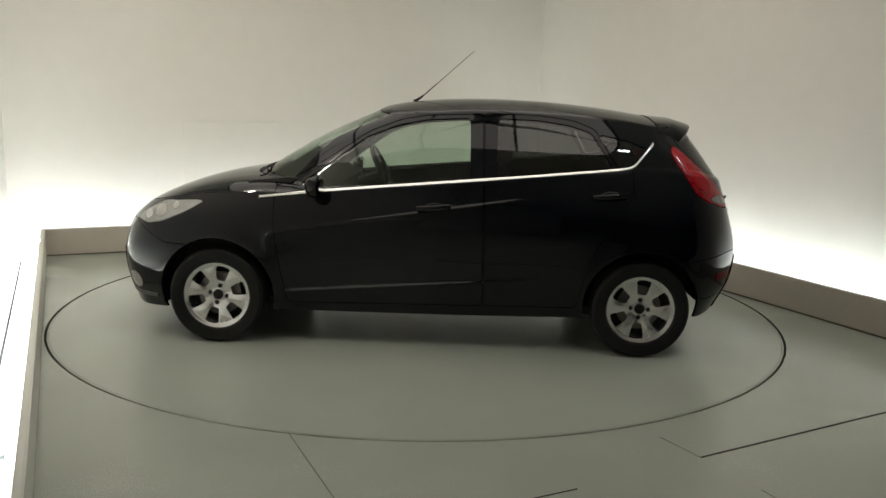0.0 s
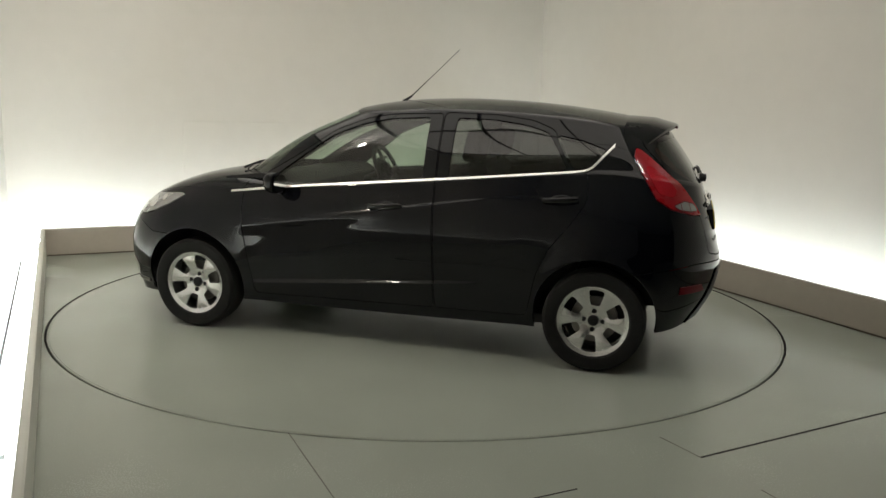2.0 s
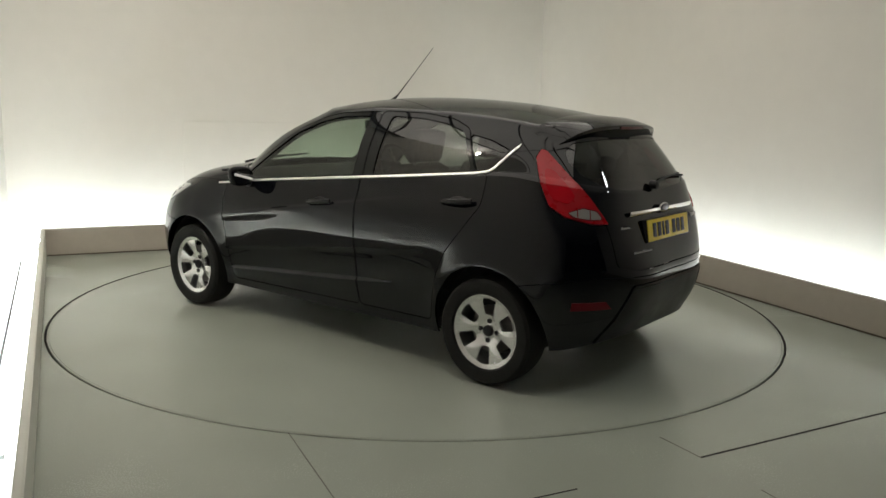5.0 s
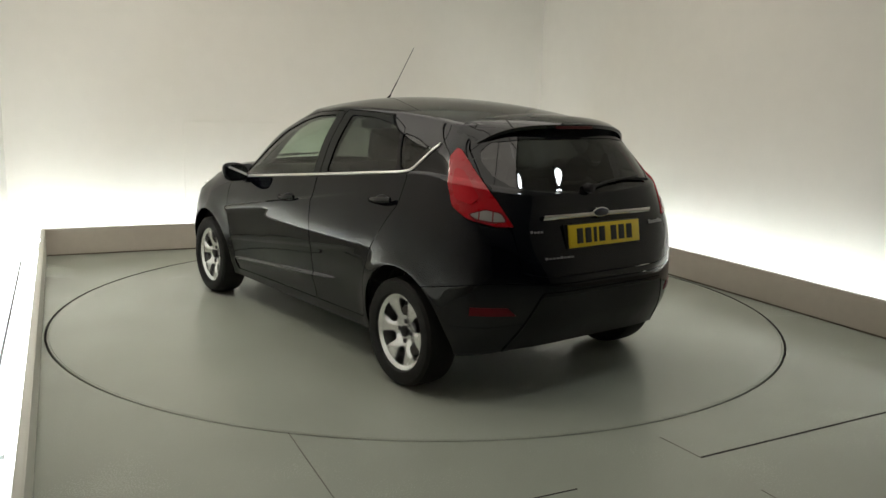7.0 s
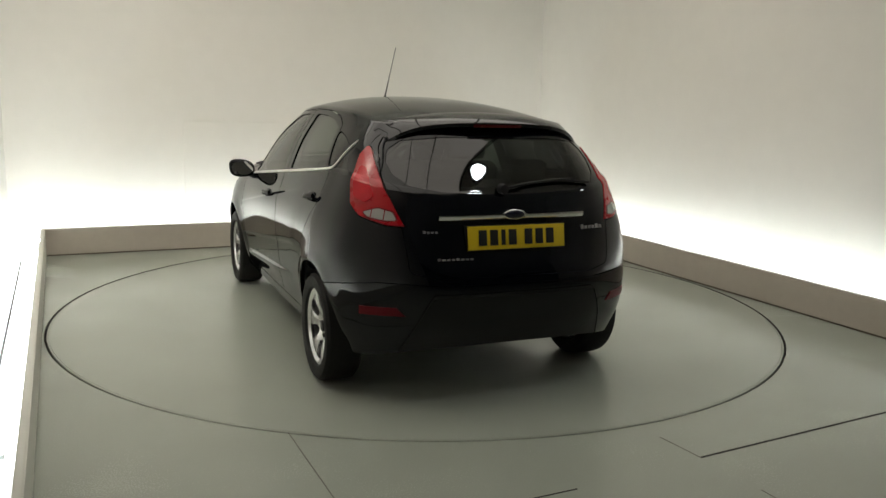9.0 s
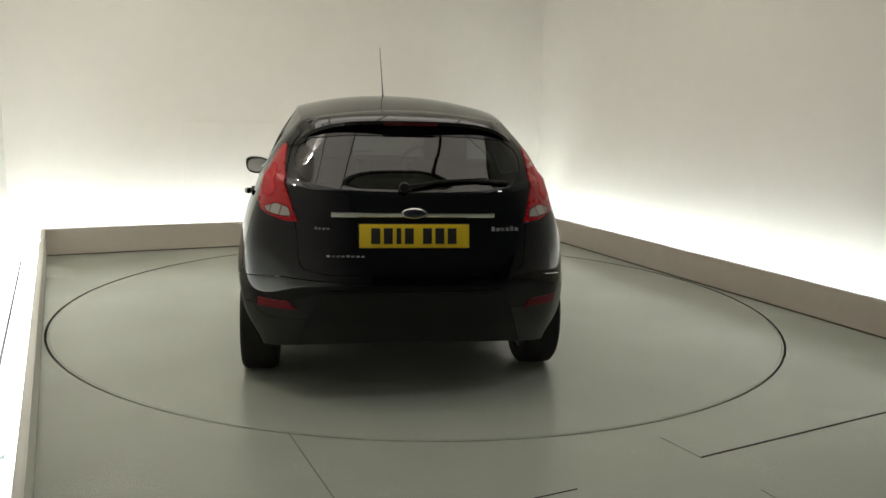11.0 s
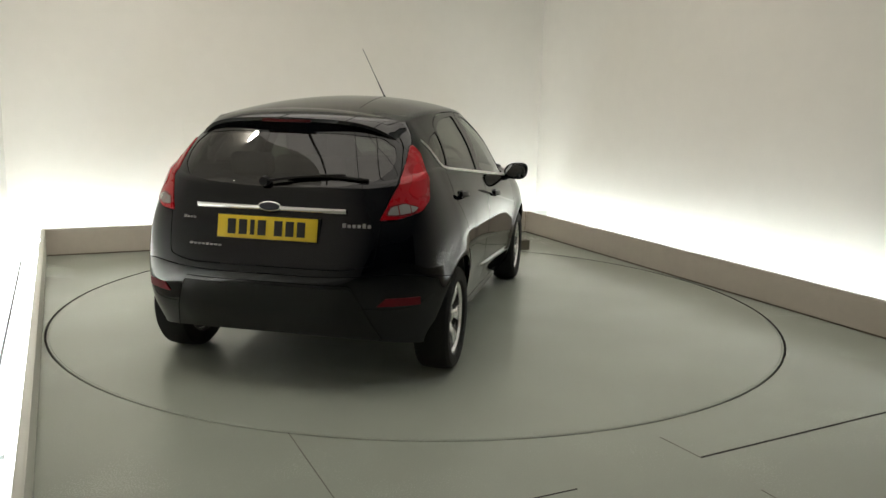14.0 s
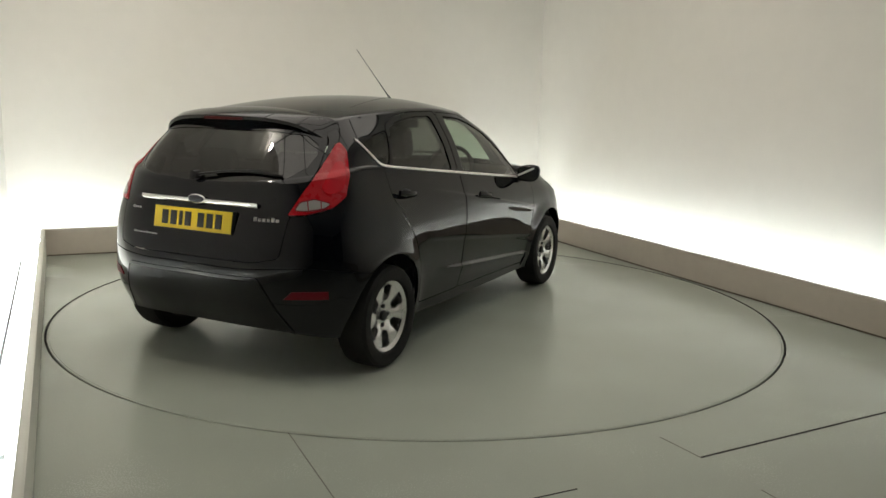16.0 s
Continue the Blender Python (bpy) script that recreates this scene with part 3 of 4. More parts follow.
def gate_zone(A):
    """Tailgate: rear face from the bumper's ledge up to the roof's end."""
    pts = rounded([(-.01, .635), (.40, .635), (.535, .66), (.555, .86), (.60, 1.0), (.60, 1.10), (.575, 1.22), (.50, 1.31), (.42, 1.40), (-.01, 1.40)], .03)
    d = polygon(pts, A[:, Y], A[:, Z])
    d = np.where(A[:, Y] < 0.02, np.maximum(.635 - A[:, Z], -.3), d)
    return np.maximum(d, A[:, X] + 1.36)


def bumper_line(A):
    """Height above the rear bumper's upper edge, negative on the bumper."""
    edge = .60 + .012 * np.clip((A[:, Y] - .3) / .3, 0, 1) - .05 * np.clip((A[:, X] + 1.75) / .3, 0, 1)
    return np.maximum(A[:, Z] - edge, A[:, X] + 1.30)


def nose_line(A):
    edge = .69 - .10 * np.clip((1.80 - A[:, X]) / .25, 0, 1)
    return np.maximum(A[:, Z] - edge, 1.42 - A[:, X])


def bonnet_zone(A):
    d = np.maximum(4.03 - A[:, VV], A[:, VV] - 4.97) * .3
    return np.maximum(d, .82 - A[:, X])


def screen_zone(A):
    """The windscreen: between the pillars, from cowl to roof."""
    d = np.maximum(5.05 - A[:, VV], A[:, VV] - 6.93) * .2
    w = spline(A[:, Z], [.90, 1.0, 1.2, 1.4, 1.5], [.70, .665, .575, .465, .42])[:, 0]
    return np.maximum(np.maximum(d, A[:, Y] - w), .15 - A[:, X])


def build_car():
    base = skin()
    car = new("car")
    tagged(car, "glossy black five-door hatchback car standing on the turntable", "car")
    g = 0.0022
    fd, rd = side_poly(FRONT_DOOR, .03), side_poly(REAR_DOOR, .03)
    fg, rg, qg = side_poly(FRONT_GLASS, .025), side_poly(REAR_GLASS, .03), side_poly(QUARTER_GLASS, .02)
    hl = side_poly(HEAD_LAMP, .02)
    side_ok = lambda A: np.where(A[:, Y] > .3, -1.0, 1.0)
    body = clip(base, lambda A: -arch(A))
    # split off in turn: what each zone takes is gone from the rest
    rest = body
    taken = {}
    for nm, zone in (("tail_lamp", lamp_zone), ("head_lamp", lambda A: np.maximum(hl(A), np.where(A[:, VV] < 4.9, -1, 1))), ("screen", screen_zone),
                     ("tailgate", gate_zone), ("front_door", lambda A: np.maximum(fd(A), side_ok(A))), ("rear_door", lambda A: np.maximum(rd(A), side_ok(A))),
                     ("rear_bumper", bumper_line), ("front_bumper", nose_line), ("bonnet", bonnet_zone), ("quarter_glass", lambda A: np.maximum(qg(A), side_ok(A)))):
        taken[nm] = clip(rest, lambda A: zone(A) + g)
        rest = clip(rest, lambda A: -zone(A) + g)
    taken["roof"] = clip(rest, lambda A: (7.02 - A[:, VV]) * .2)
    rest = clip(rest, lambda A: (A[:, VV] - 7.02) * .2)
    wing = clip(rest, lambda A: .55 - A[:, X])
    quarter = clip(rest, lambda A: A[:, X] + .2)
    sillp = clip(clip(rest, lambda A: A[:, X] - .55), lambda A: -A[:, X] - .2)
    for sd, turn in (("left", lambda m: m), ("right", flip)):
        shell("front_wing", turn(wing), M_PAINT, car)
        shell("side_frame", turn(sillp), M_PAINT, car)
        shell("rear_wing", turn(quarter), M_PAINT, car)
        for nm, glass_zone, pane_mat, lab in (("front_door", fg, M_GLASS, "lightly green-tinted side window"), ("rear_door", rg, M_PRIVACY, "dark tinted side window")):
            skinp = clip(taken[nm], lambda A: -glass_zone(A))
            door = shell(nm, turn(skinp), M_PAINT, car, 0.03)
            shell("window", turn(clip(taken[nm], lambda A: glass_zone(A) - .004)), pane_mat, door, 0.0, -0.006, lab, back=False)
        lining = clip(clip(base, lambda A: np.maximum(np.maximum(A[:, X] - 1.0, -1.28 - A[:, X]), np.maximum(.45 - A[:, Y], (A[:, VV] - 7) * .2))), lambda A: .012 - np.minimum(np.minimum(fg(A), rg(A)), np.minimum(qg(A), arch(A))))
        shell("inner_trim", turn(lining), M_CABIN, car, 0.004, -0.036, "dark inner side trim")
        shell("quarter_window", turn(taken["quarter_glass"]), M_PRIVACY, car, 0.0, -0.004, "dark tinted quarter window", back=False)
        lamp = shell("tail_lamp", turn(taken["tail_lamp"]), M_LENS_RED, car, 0.02, 0.005, "red tail lamp lens with a clear lower segment")
        clear = clip(taken["tail_lamp"], lambda A: polygon(rounded([(.925, .925), (1.03, .945), (1.13, .93), (1.165, .895), (1.09, .893), (.97, .905)], .012), -A[:, X] - A[:, Y], A[:, Z]))
        rimz = clip(taken["tail_lamp"], lambda A: polygon(rounded([(.915, .928), (1.03, .951), (1.14, .935), (1.178, .893), (1.09, .887), (.96, .898)], .012), -A[:, X] - A[:, Y], A[:, Z]))
        shell("lens_rim", turn(rimz), M_LENS_DARK, lamp, 0.004, 0.0065, "dark rim of the clear lens")
        for w0, w1 in ((.90, .985), (.993, 1.075), (1.083, 1.2)):
            seg = clip(clip(clear, lambda A: w0 + A[:, X] + A[:, Y]), lambda A: -A[:, X] - A[:, Y] - w1)
            shell("clear_lens", turn(seg), M_LENS_CLEAR, lamp, 0.004, 0.008, "silver reversing lamp lens")
        core = clip(taken["tail_lamp"], lambda A: polygon(rounded([(.80, 1.13), (.86, 1.12), (.985, 1.0), (.93, .965), (.82, .99), (.79, 1.06)], .02), -A[:, X] - A[:, Y], A[:, Z]))
        shell("lamp_core", turn(core), M_LENS_BRIGHT, lamp, 0.004, 0.008, "brighter red inner lens")
        shell("head_lamp", turn(taken["head_lamp"]), M_HEADLAMP, car, 0.02, 0.003, "clear headlamp lens")
    shell("bonnet", both(taken["bonnet"]), M_PAINT, car)
    shell("windscreen", both(taken["screen"]), M_GLASS, car, 0.0, -0.004, "clear windscreen", back=False)
    shell("roof", both(taken["roof"]), M_PAINT, car)
    gate = shell("tailgate", both(clip(taken["tailgate"], lambda A: -rear_pane_zone(A))), M_PAINT, car, 0.02)
    shell("rear_window", both(clip(taken["tailgate"], lambda A: rear_pane_zone(A) - .004)), M_REARGLASS, gate, 0.0, -0.003, "dark tinted rear window", back=False)
    shell("rear_bumper", both(taken["rear_bumper"]), M_PAINT, car, 0.015)
    shell("front_bumper", both(taken["front_bumper"]), M_PAINT, car, 0.015)
    build_wheels(car)
    build_trim(car)
    build_underbody(car)
    build_cabin(car)
    return car


def build_wheels(car):
    w = new("wheel")
    w.parent = car
    # tyre
    prof = [(.196, -.075), (.205, -.088), (.235, -.095), (.262, -.092), (.277, -.078), (.2815, -.05), (.283, 0), (.2815, .05), (.277, .078), (.262, .092), (.235, .095), (.205, .088), (.196, .075)]
    part("tyre", lathe_bm(prof + prof[:1], 72), M_RUBBER, w)
    # rim face with six openings
    nr, na = 26, 180
    r = np.linspace(.012, .196, nr)
    a = np.linspace(0, 2 * np.pi, na + 1)
    R, Aa = np.meshgrid(r, a, indexing="ij")
    depth = .052 + .022 * np.cos(np.clip((R - .03) / .15, 0, 1) * np.pi) * -.5 - .006 * np.exp(-((R - .045) / .03) ** 2) + .012 * np.clip((R - .175) / .017, 0, 1) - .007 * np.cos(6 * Aa) * np.exp(-((R - .115) / .045) ** 2)
    P = np.stack([R * np.cos(Aa), depth, R * np.sin(Aa)], 2)
    n = np.cross(np.gradient(P, axis=0), np.gradient(P, axis=1))
    n /= np.linalg.norm(n, axis=2, keepdims=True)
    if n[..., 1].mean() < 0:
        n = -n
    G = np.concatenate([P, n, R[..., None], Aa[..., None]], 2).reshape(-1, 8)
    i = np.arange(nr * (na + 1)).reshape(nr, na + 1)
    q = [i[:-1, :-1].ravel(), i[:-1, 1:].ravel(), i[1:, 1:].ravel(), i[1:, :-1].ravel()]
    T = np.concatenate([np.stack([q[0], q[1], q[2]], 1), np.stack([q[0], q[2], q[3]], 1)])
    tri = G[T[0], :3]
    if np.cross(tri[1] - tri[0], tri[2] - tri[0])[1] < 0:
        T = T[:, ::-1]
    def hole(A):
        """Six rounded openings between the broad spokes, wider outwards."""
        rr, an = np.hypot(A[:, X], A[:, Z]), np.arctan2(A[:, Z], A[:, X])
        k = (an / (np.pi / 3) - np.round(an / (np.pi / 3))) * (np.pi / 3)
        tx, ty = rr * np.cos(k), rr * np.sin(k)
        pts = rounded([(.084, -.025), (.170, -.043), (.177, 0), (.170, .043), (.084, .025)], .012)
        return polygon(pts, tx, ty)
    face = clip((G, T), lambda A: -hole(A))
    rim = shell("rim", face, M_ALLOY, w, 0.016, 0.0, "silver alloy wheel rim with six broad spokes")
    part("rim_barrel", lathe_bm([(.196, .074), (.201, .072), (.198, .055), (.186, .045), (.182, -.07), (.196, -.08)], 64), M_ALLOY, rim)
    part("hub_cap", lathe_bm([(.0005, .052), (.026, .050), (.030, .046), (.031, .03)], 32), M_PLASTIC, rim, "dark centre cap")
    for k in range(4):
        an = k * math.pi / 2 + .5
        part("wheel_bolt", lathe_bm([(.0005, .0425), (.007, .043), (.009, .040), (.013, .0405), (.014, .025)], 12, Matrix.Translation((.052 * math.cos(an), 0, .052 * math.sin(an)))), M_PLASTIC, rim, "dark bolt in its socket")
    part("brake_disc", lathe_bm([(.04, .005), (.128, .005), (.13, 0), (.13, -.015), (.04, -.015)], 48), M_BRAKE, w, "worn steel brake disc")
    part("hub_back", lathe_bm([(.0005, -.05), (.17, -.052), (.18, -.06)], 40), M_PLASTIC, w)
    places = [(AXLE, 1), (-AXLE, 1), (AXLE, -1), (-AXLE, -1)]
    for k, (x, s) in enumerate(places):
        ob = w if k == 0 else copy_thing(w, Matrix())
        ob.matrix_basis = pose(x, s * (TRACK_FACE - .062), HUB_Z, 0, (17, 25, 5, 28)[k], 0 if s > 0 else 180)


# ---- fittings of the car ----
class Skin:
    """Looks up places on the car's outer skin."""
    A, T = skin()

    @classmethod
    def near(cls, mask, i, j, a, b, k):
        S = cls.A[mask]
        q = S[np.argmin((S[:, i] - a) ** 2 + (S[:, j] - b) ** 2)]
        n = q[3:6]
        val = q[k] - (n[i] * (a - q[i]) + n[j] * (b - q[j])) / n[k]
        p = [0, 0, 0]
        p[i], p[j], p[k] = a, b, val
        return Vector(p), Vector(n)

    @classmethod
    def side(cls, x, z):
        return cls.near((cls.A[:, Y] > .4) & (np.abs(cls.A[:, 4]) > .3), X, Z, x, z, Y)

    @classmethod
    def rear(cls, y, z):
        p, n = cls.near((cls.A[:, X] < -1.3) & (cls.A[:, NX] < -.3), Y, Z, abs(y), z, X)
        if y < 0:
            p.y, n.y = -p.y, -n.y
        return p, n

    @classmethod
    def top(cls, x, y):
        p, n = cls.near((cls.A[:, VV] > 6.0) & (cls.A[:, 5] > .2), X, Y, x, abs(y), Z)
        p.y = y
        return p, n


def along_line(points, width):
    """Two cuts that leave a narrow band along an open line in the side view."""
    v = np.array(points, float)
    def dist(A):
        p = np.stack([A[:, X], A[:, Z]], 1)
        best, sign = np.full(len(p), 1e9), np.ones(len(p))
        for q, r in zip(v[:-1], v[1:]):
            e = r - q
            w = p - q
            t = np.clip((w @ e) / (e @ e), 0, 1)
            d = ((w - t[:, None] * e) ** 2).sum(1)
            s = np.sign(e[0] * w[:, 1] - e[1] * w[:, 0])
            sign = np.where(d < best - 1e-12, s, sign)
            best = np.minimum(best, d)
        return np.sqrt(best) * np.where(sign == 0, 1, sign)
    return lambda A: dist(A) - width / 2, lambda A: -dist(A) - width / 2


CHROME_LINE = [(1.03, .870), (.80, .897), (.59, .922), (.17, .962), (-.244, 1.000), (-.70, 1.044), (-1.09, 1.083), (-1.155, 1.094), (-1.185, 1.112), (-1.21, 1.140), (-1.295, 1.236)]


def build_trim(car):
    lo, hi = along_line(CHROME_LINE, .0115)
    near = clip(clip(Skin_mesh(), lambda A: np.where(A[:, Y] > .3, -1.0, 1.0)), lambda A: np.maximum(A[:, X] - .99, -1.292 - A[:, X]))
    band = clip(clip(near, lo), hi)
    for turn in (lambda m: m, flip):
        shell("chrome_strip", turn(band), M_STRIP, car, 0.006, 0.006, "bright chrome strip below the side windows")
    # door handles
    for x, z in ((-.03, .848), (-1.035, .938)):
        for s in (1, -1):
            p, n = Skin.side(x, z)
            p.y *= s
            n.y *= s
            tilt = Matrix.Rotation(radians(5), 4, "Y")
            h = new("door_handle")
            h.parent = car
            pts = [Vector((t * .095, s * (.010 + .024 * math.cos(t * 1.35)), 0)) for t in np.linspace(-1, 1, 11)]
            bm = tube_bm(pts, .011, 10)
            for v in bm.verts:
                v.co.z *= 1.35
            h.matrix_basis = Matrix.Translation(p) @ tilt
            part("grip", bm, M_PAINT, h)
            cup = bmesh.new()
            bmesh.ops.create_uvsphere(cup, u_segments=20, v_segments=10, radius=1)
            bmesh.ops.transform(cup, matrix=Matrix.Diagonal((.062, .010, .026, 1)), verts=cup.verts)
            part("recess", cup, M_PLASTIC, h)
    # door mirrors
    for s in (1, -1):
        m = new("door_mirror")
        m.parent = car
        m.location = (.63, s * .882, .950)
        bm = bmesh.new()
        bmesh.ops.create_uvsphere(bm, u_segments=32, v_segments=20, radius=1)
        for v in bm.verts:
            x, y, z = v.co
            f = 1.0 if x > 0 else .28
            e = lambda c, k: math.copysign(abs(c) ** k, c)
            v.co = (e(x, .9) * .070 * f, e(y, .75) * .088 + s * .012 * z, e(z, .75) * .062 * (1 + .12 * s * y))
        part("housing", bm, M_PAINT, m)
        bm = bmesh.new()
        bmesh.ops.create_circle(bm, cap_ends=True, segments=32, radius=1)
        for v in bm.verts:
            y, z = v.co.x, v.co.y
            e = lambda c, k: math.copysign(abs(c) ** k, c)
            v.co = (-.0215, e(y, .75) * .074, e(z, .75) * .048)
        part("mirror_pane", bm, M_MIRROR, m, "silvered mirror pane")
        part("arm", tube_bm([(.02, -s * .06, -.04), (.03, -s * .09, -.055), (.045, -s * .115, -.06)], .024, 10), M_PLASTIC, m, "black plastic mirror arm")
    # roof aerial
    p, n = Skin.top(.13, 0)
    aerial = new("aerial")
    aerial.parent = car
    part("aerial_foot", tube_bm([p + Vector((.03, 0, -.004)), p + Vector((-.005, 0, .016)), p + Vector((-.03, 0, .034))], .011, 10, .55), M_PLASTIC, aerial)
    tip = Vector((-.231, .05, 1.775))
    a = p + Vector((-.025, 0, .03))
    part("aerial_rod", tube_bm([a, a.lerp(tip, .3)], .0042, 8, .8), M_PLASTIC, aerial)
    part("aerial_whip", tube_bm([a.lerp(tip, .3), a.lerp(tip, .65), tip], .0027, 6, .8), M_STEEL, aerial)
    # roof spoiler
    bm = bmesh.new()
    rows = []
    ny = 41
    for i in range(ny):
        y = -.556 + 1.112 * i / (ny - 1)
        q = abs(y) / .556
        lip_x = -1.605 + .105 * q ** 2 + .06 * q ** 8
        lip_z = 1.352 - .030 * q ** 2 - .088 * q ** 6
        root, _ = Skin.top(-1.33, y)
        over, _ = Skin.top(-1.44, y)
        r = Vector((-1.33, y, root.z + .004))
        mid = Vector((-1.47 + .05 * q ** 3, y, ((r.z + lip_z) / 2 + .012) * (1 - q ** 3) + (over.z + .008) * q ** 3))
        sec = [r, mid, Vector((lip_x + .02, y, lip_z + .003)), Vector((lip_x, y, lip_z - .006)), Vector((lip_x + .004, y, lip_z - .024)), Vector((lip_x + .05, y, lip_z - .050)), Vector((-1.475 + .09 * q ** 3, y, lip_z - .074 + .012 * q)), Vector((-1.40 + .07 * q ** 3, y, lip_z - .074 + .012 * q))]
        rows.append([bm.verts.new(v) for v in sec])
    for a, b in zip(rows, rows[1:]):
        for k in range(len(a)):
            bm.faces.new((a[k], a[(k + 1) % len(a)], b[(k + 1) % len(b)], b[k]))
    bm.faces.new(rows[0]), bm.faces.new(rows[-1][::-1])
    spoiler = part("roof_spoiler", bm, M_PAINT, car)
    part("brake_light", box_bm(.008, .26, .014, (-1.600, 0, 1.330), .002), M_LENS_DIM, spoiler, "dark red high brake light")
    # chrome handle bar with an oval badge
    bm = bmesh.new()
    rows = []
    for i in range(25):
        y = -.388 + .776 * i / 24
        p, n = Skin.rear(y, .906)
        up = Vector((-.25 * 1, 0, 1)).normalized()
        o = p + n * .016
        rows.append([bm.verts.new(v) for v in (p + up * .013, o + up * .012, o + n * .004, o - up * .013, p - up * .015)])
    for a, b in zip(rows, rows[1:]):
        for k in range(4):
            bm.faces.new((a[k], a[k + 1], b[k + 1], b[k]))
    bar = part("chrome_bar", bm, M_CHROME, car, "bright chrome bar above the number plate")
    p, n = Skin.rear(0, .912)
    def oval(name, ry, rz, out, mat, parent, label):
        b2 = bmesh.new()
        bmesh.ops.create_uvsphere(b2, u_segments=32, v_segments=12, radius=1)
        bmesh.ops.transform(b2, matrix=Matrix.Translation(p + n * out) @ Matrix.Diagonal((.010, ry, rz, 1)), verts=b2.verts)
        return part(name, b2, mat, parent, label)
    badge = oval("badge", .062, .027, .018, M_CHROME, car, "oval chrome-rimmed badge")
    oval("badge_field", .054, .021, .0225, M_BLUE, badge, "dark blue badge field")
    # number plate with plain bars
    p1, p0 = Vector((-1.838, 0, .872)), Vector((-1.856, 0, .760))
    lean = Matrix.Rotation(math.atan2(.018, .112), 4, "Y")
    mid = (p0 + p1) / 2
    plate = part("number_plate", box_bm(.006, .52, .111, (0, 0, 0), .002), M_PLATE, car, "yellow number plate with black bars")
    plate.matrix_basis = Matrix.Translation(mid) @ lean
    for y in (.184, .125, .075, .026, -.060, -.119, -.178):
        part("plate_bar", box_bm(.003, .022 if abs(y - .075) < .01 else .042, .074, (-.0042, y, 0), .0008), M_INK, plate, "black bar")
    part("plate_mount", box_bm(.03, .53, .12, (.017, 0, 0), .004), M_PLASTIC, plate)
    # small badges, each a row of plain letter bars
    for y0, y1, z, h, count in ((.47, .395, .846, .013, 4), (.415, .232, .722, .011, 8), (-.372, -.515, .845, .022, 6)):
        p, n = Skin.rear((y0 + y1) / 2, z)
        q, _ = Skin.rear(y0, z)
        r, _ = Skin.rear(y1, z)
        span = (q - r).length
        b2 = bmesh.new()
        for k in range(count):
            tall = h * (1.0 if k in (0, 4) else .72)
            cell = bmesh.ops.create_cube(b2, size=1.0)["verts"]
            bmesh.ops.transform(b2, matrix=Matrix.Translation(((.5 - (k + .5) / count) * span, 0, (tall - h) / 2)) @ Matrix.Diagonal((span / count * .68, .005, tall, 1)), verts=cell)
        ob = part("badge_bar", b2, M_BADGE, car, "small chrome lettering bars", smooth=False)
        d = (q - r).normalized()
        nn = n - d * n.dot(d)
        nn.normalize()
        u = d.cross(nn)
        ob.matrix_basis = Matrix(((d.x, nn.x, u.x, p.x + n.x * .001), (d.y, nn.y, u.y, p.y + n.y * .001), (d.z, nn.z, u.z, p.z + n.z * .001), (0, 0, 0, 1)))
    # rear wiper
    wiper = new("rear_wiper")
    wiper.parent = car
    path = []
    for y, z in ((.045, 1.025), (-.03, 1.038), (-.12, 1.052), (-.25, 1.064), (-.36, 1.068)):
        p, n = Skin.rear(y, z)
        path.append(p + n * .021)
    part("wiper_arm", tube_bm(path, .0085, 8, .5), M_INSERT, wiper)
    part("wiper_pivot", lathe_bm([(.0005, .022), (.022, .018), (.026, -.02)], 20, Matrix.Translation(path[0]) @ Matrix.Rotation(radians(90), 4, "Z")), M_PLASTIC, wiper)
    path = []
    for y in np.linspace(-.06, -.47, 9):
        p, n = Skin.rear(y, 1.052 + .012 * math.sin((y + .06) / -.41 * math.pi))
        path.append(p + n * .010)
    part("wiper_blade", tube_bm(path, .007, 6), M_RUBBER, wiper)
    # front wipers resting at the windscreen's foot
    for y0 in (.42,):
        fw = new("front_wiper")
        fw.parent = car
        part("wiper_arm", tube_bm([(1.05, y0 + .10, 1.000), (1.03, y0 - .05, 1.028), (1.0, y0 - .22, 1.042)], .009, 8, .6), M_PLASTIC, fw)
        part("wiper_blade", tube_bm([(1.03, y0 + .02, 1.018), (1.005, y0 - .2, 1.034), (.985, y0 - .42, 1.046)], .007, 6), M_RUBBER, fw)
    # red reflectors low on the bumper
    lowr = clip(Skin_mesh(), lambda A: np.maximum(np.maximum(A[:, X] + 1.4, A[:, Z] - .496), .456 - A[:, Z]))
    lowr = clip(clip(lowr, lambda A: A[:, Y] - .735), lambda A: .55 + (A[:, Z] - .456) * 1.0 - A[:, Y])
    for turn in (lambda m: m, flip):
        shell("rear_reflector", turn(lowr), M_LENS_DARK, car, 0.006, 0.005, "dark red bumper reflector")
    # matt lower insert of the rear bumper and its moulded rim
    def insert(A):
        top = .545 - .31 * np.clip((A[:, Y] - .43) / .13, 0, 1) ** 1.2
        return np.maximum(np.maximum(A[:, Z] - top, A[:, Y] - .56), A[:, X] + 1.5)
    shell("bumper_insert", both(clip(Skin_mesh(), insert)), M_INSERT, car, 0.008, 0.003, "matt black lower bumper insert")
    def rimline(A):
        top = .545 - .31 * np.clip((A[:, Y] - .43) / .13, 0, 1) ** 1.2
        return A[:, Z] - top
    rim = clip(clip(clip(Skin_mesh(), lambda A: np.maximum(A[:, X] + 1.5, A[:, Y] - .555)), lambda A: rimline(A) - .016), lambda A: -rimline(A))
    shell("bumper_rim", both(rim), M_PAINT, car, 0.012, 0.007)
    # front fog lamps, lower grille
    fog = clip(Skin_mesh(), lambda A: np.hypot(A[:, Y] - .66, A[:, Z] - .335) * 1.0 - .05 + np.where(A[:, X] > 1.5, 0, 1))
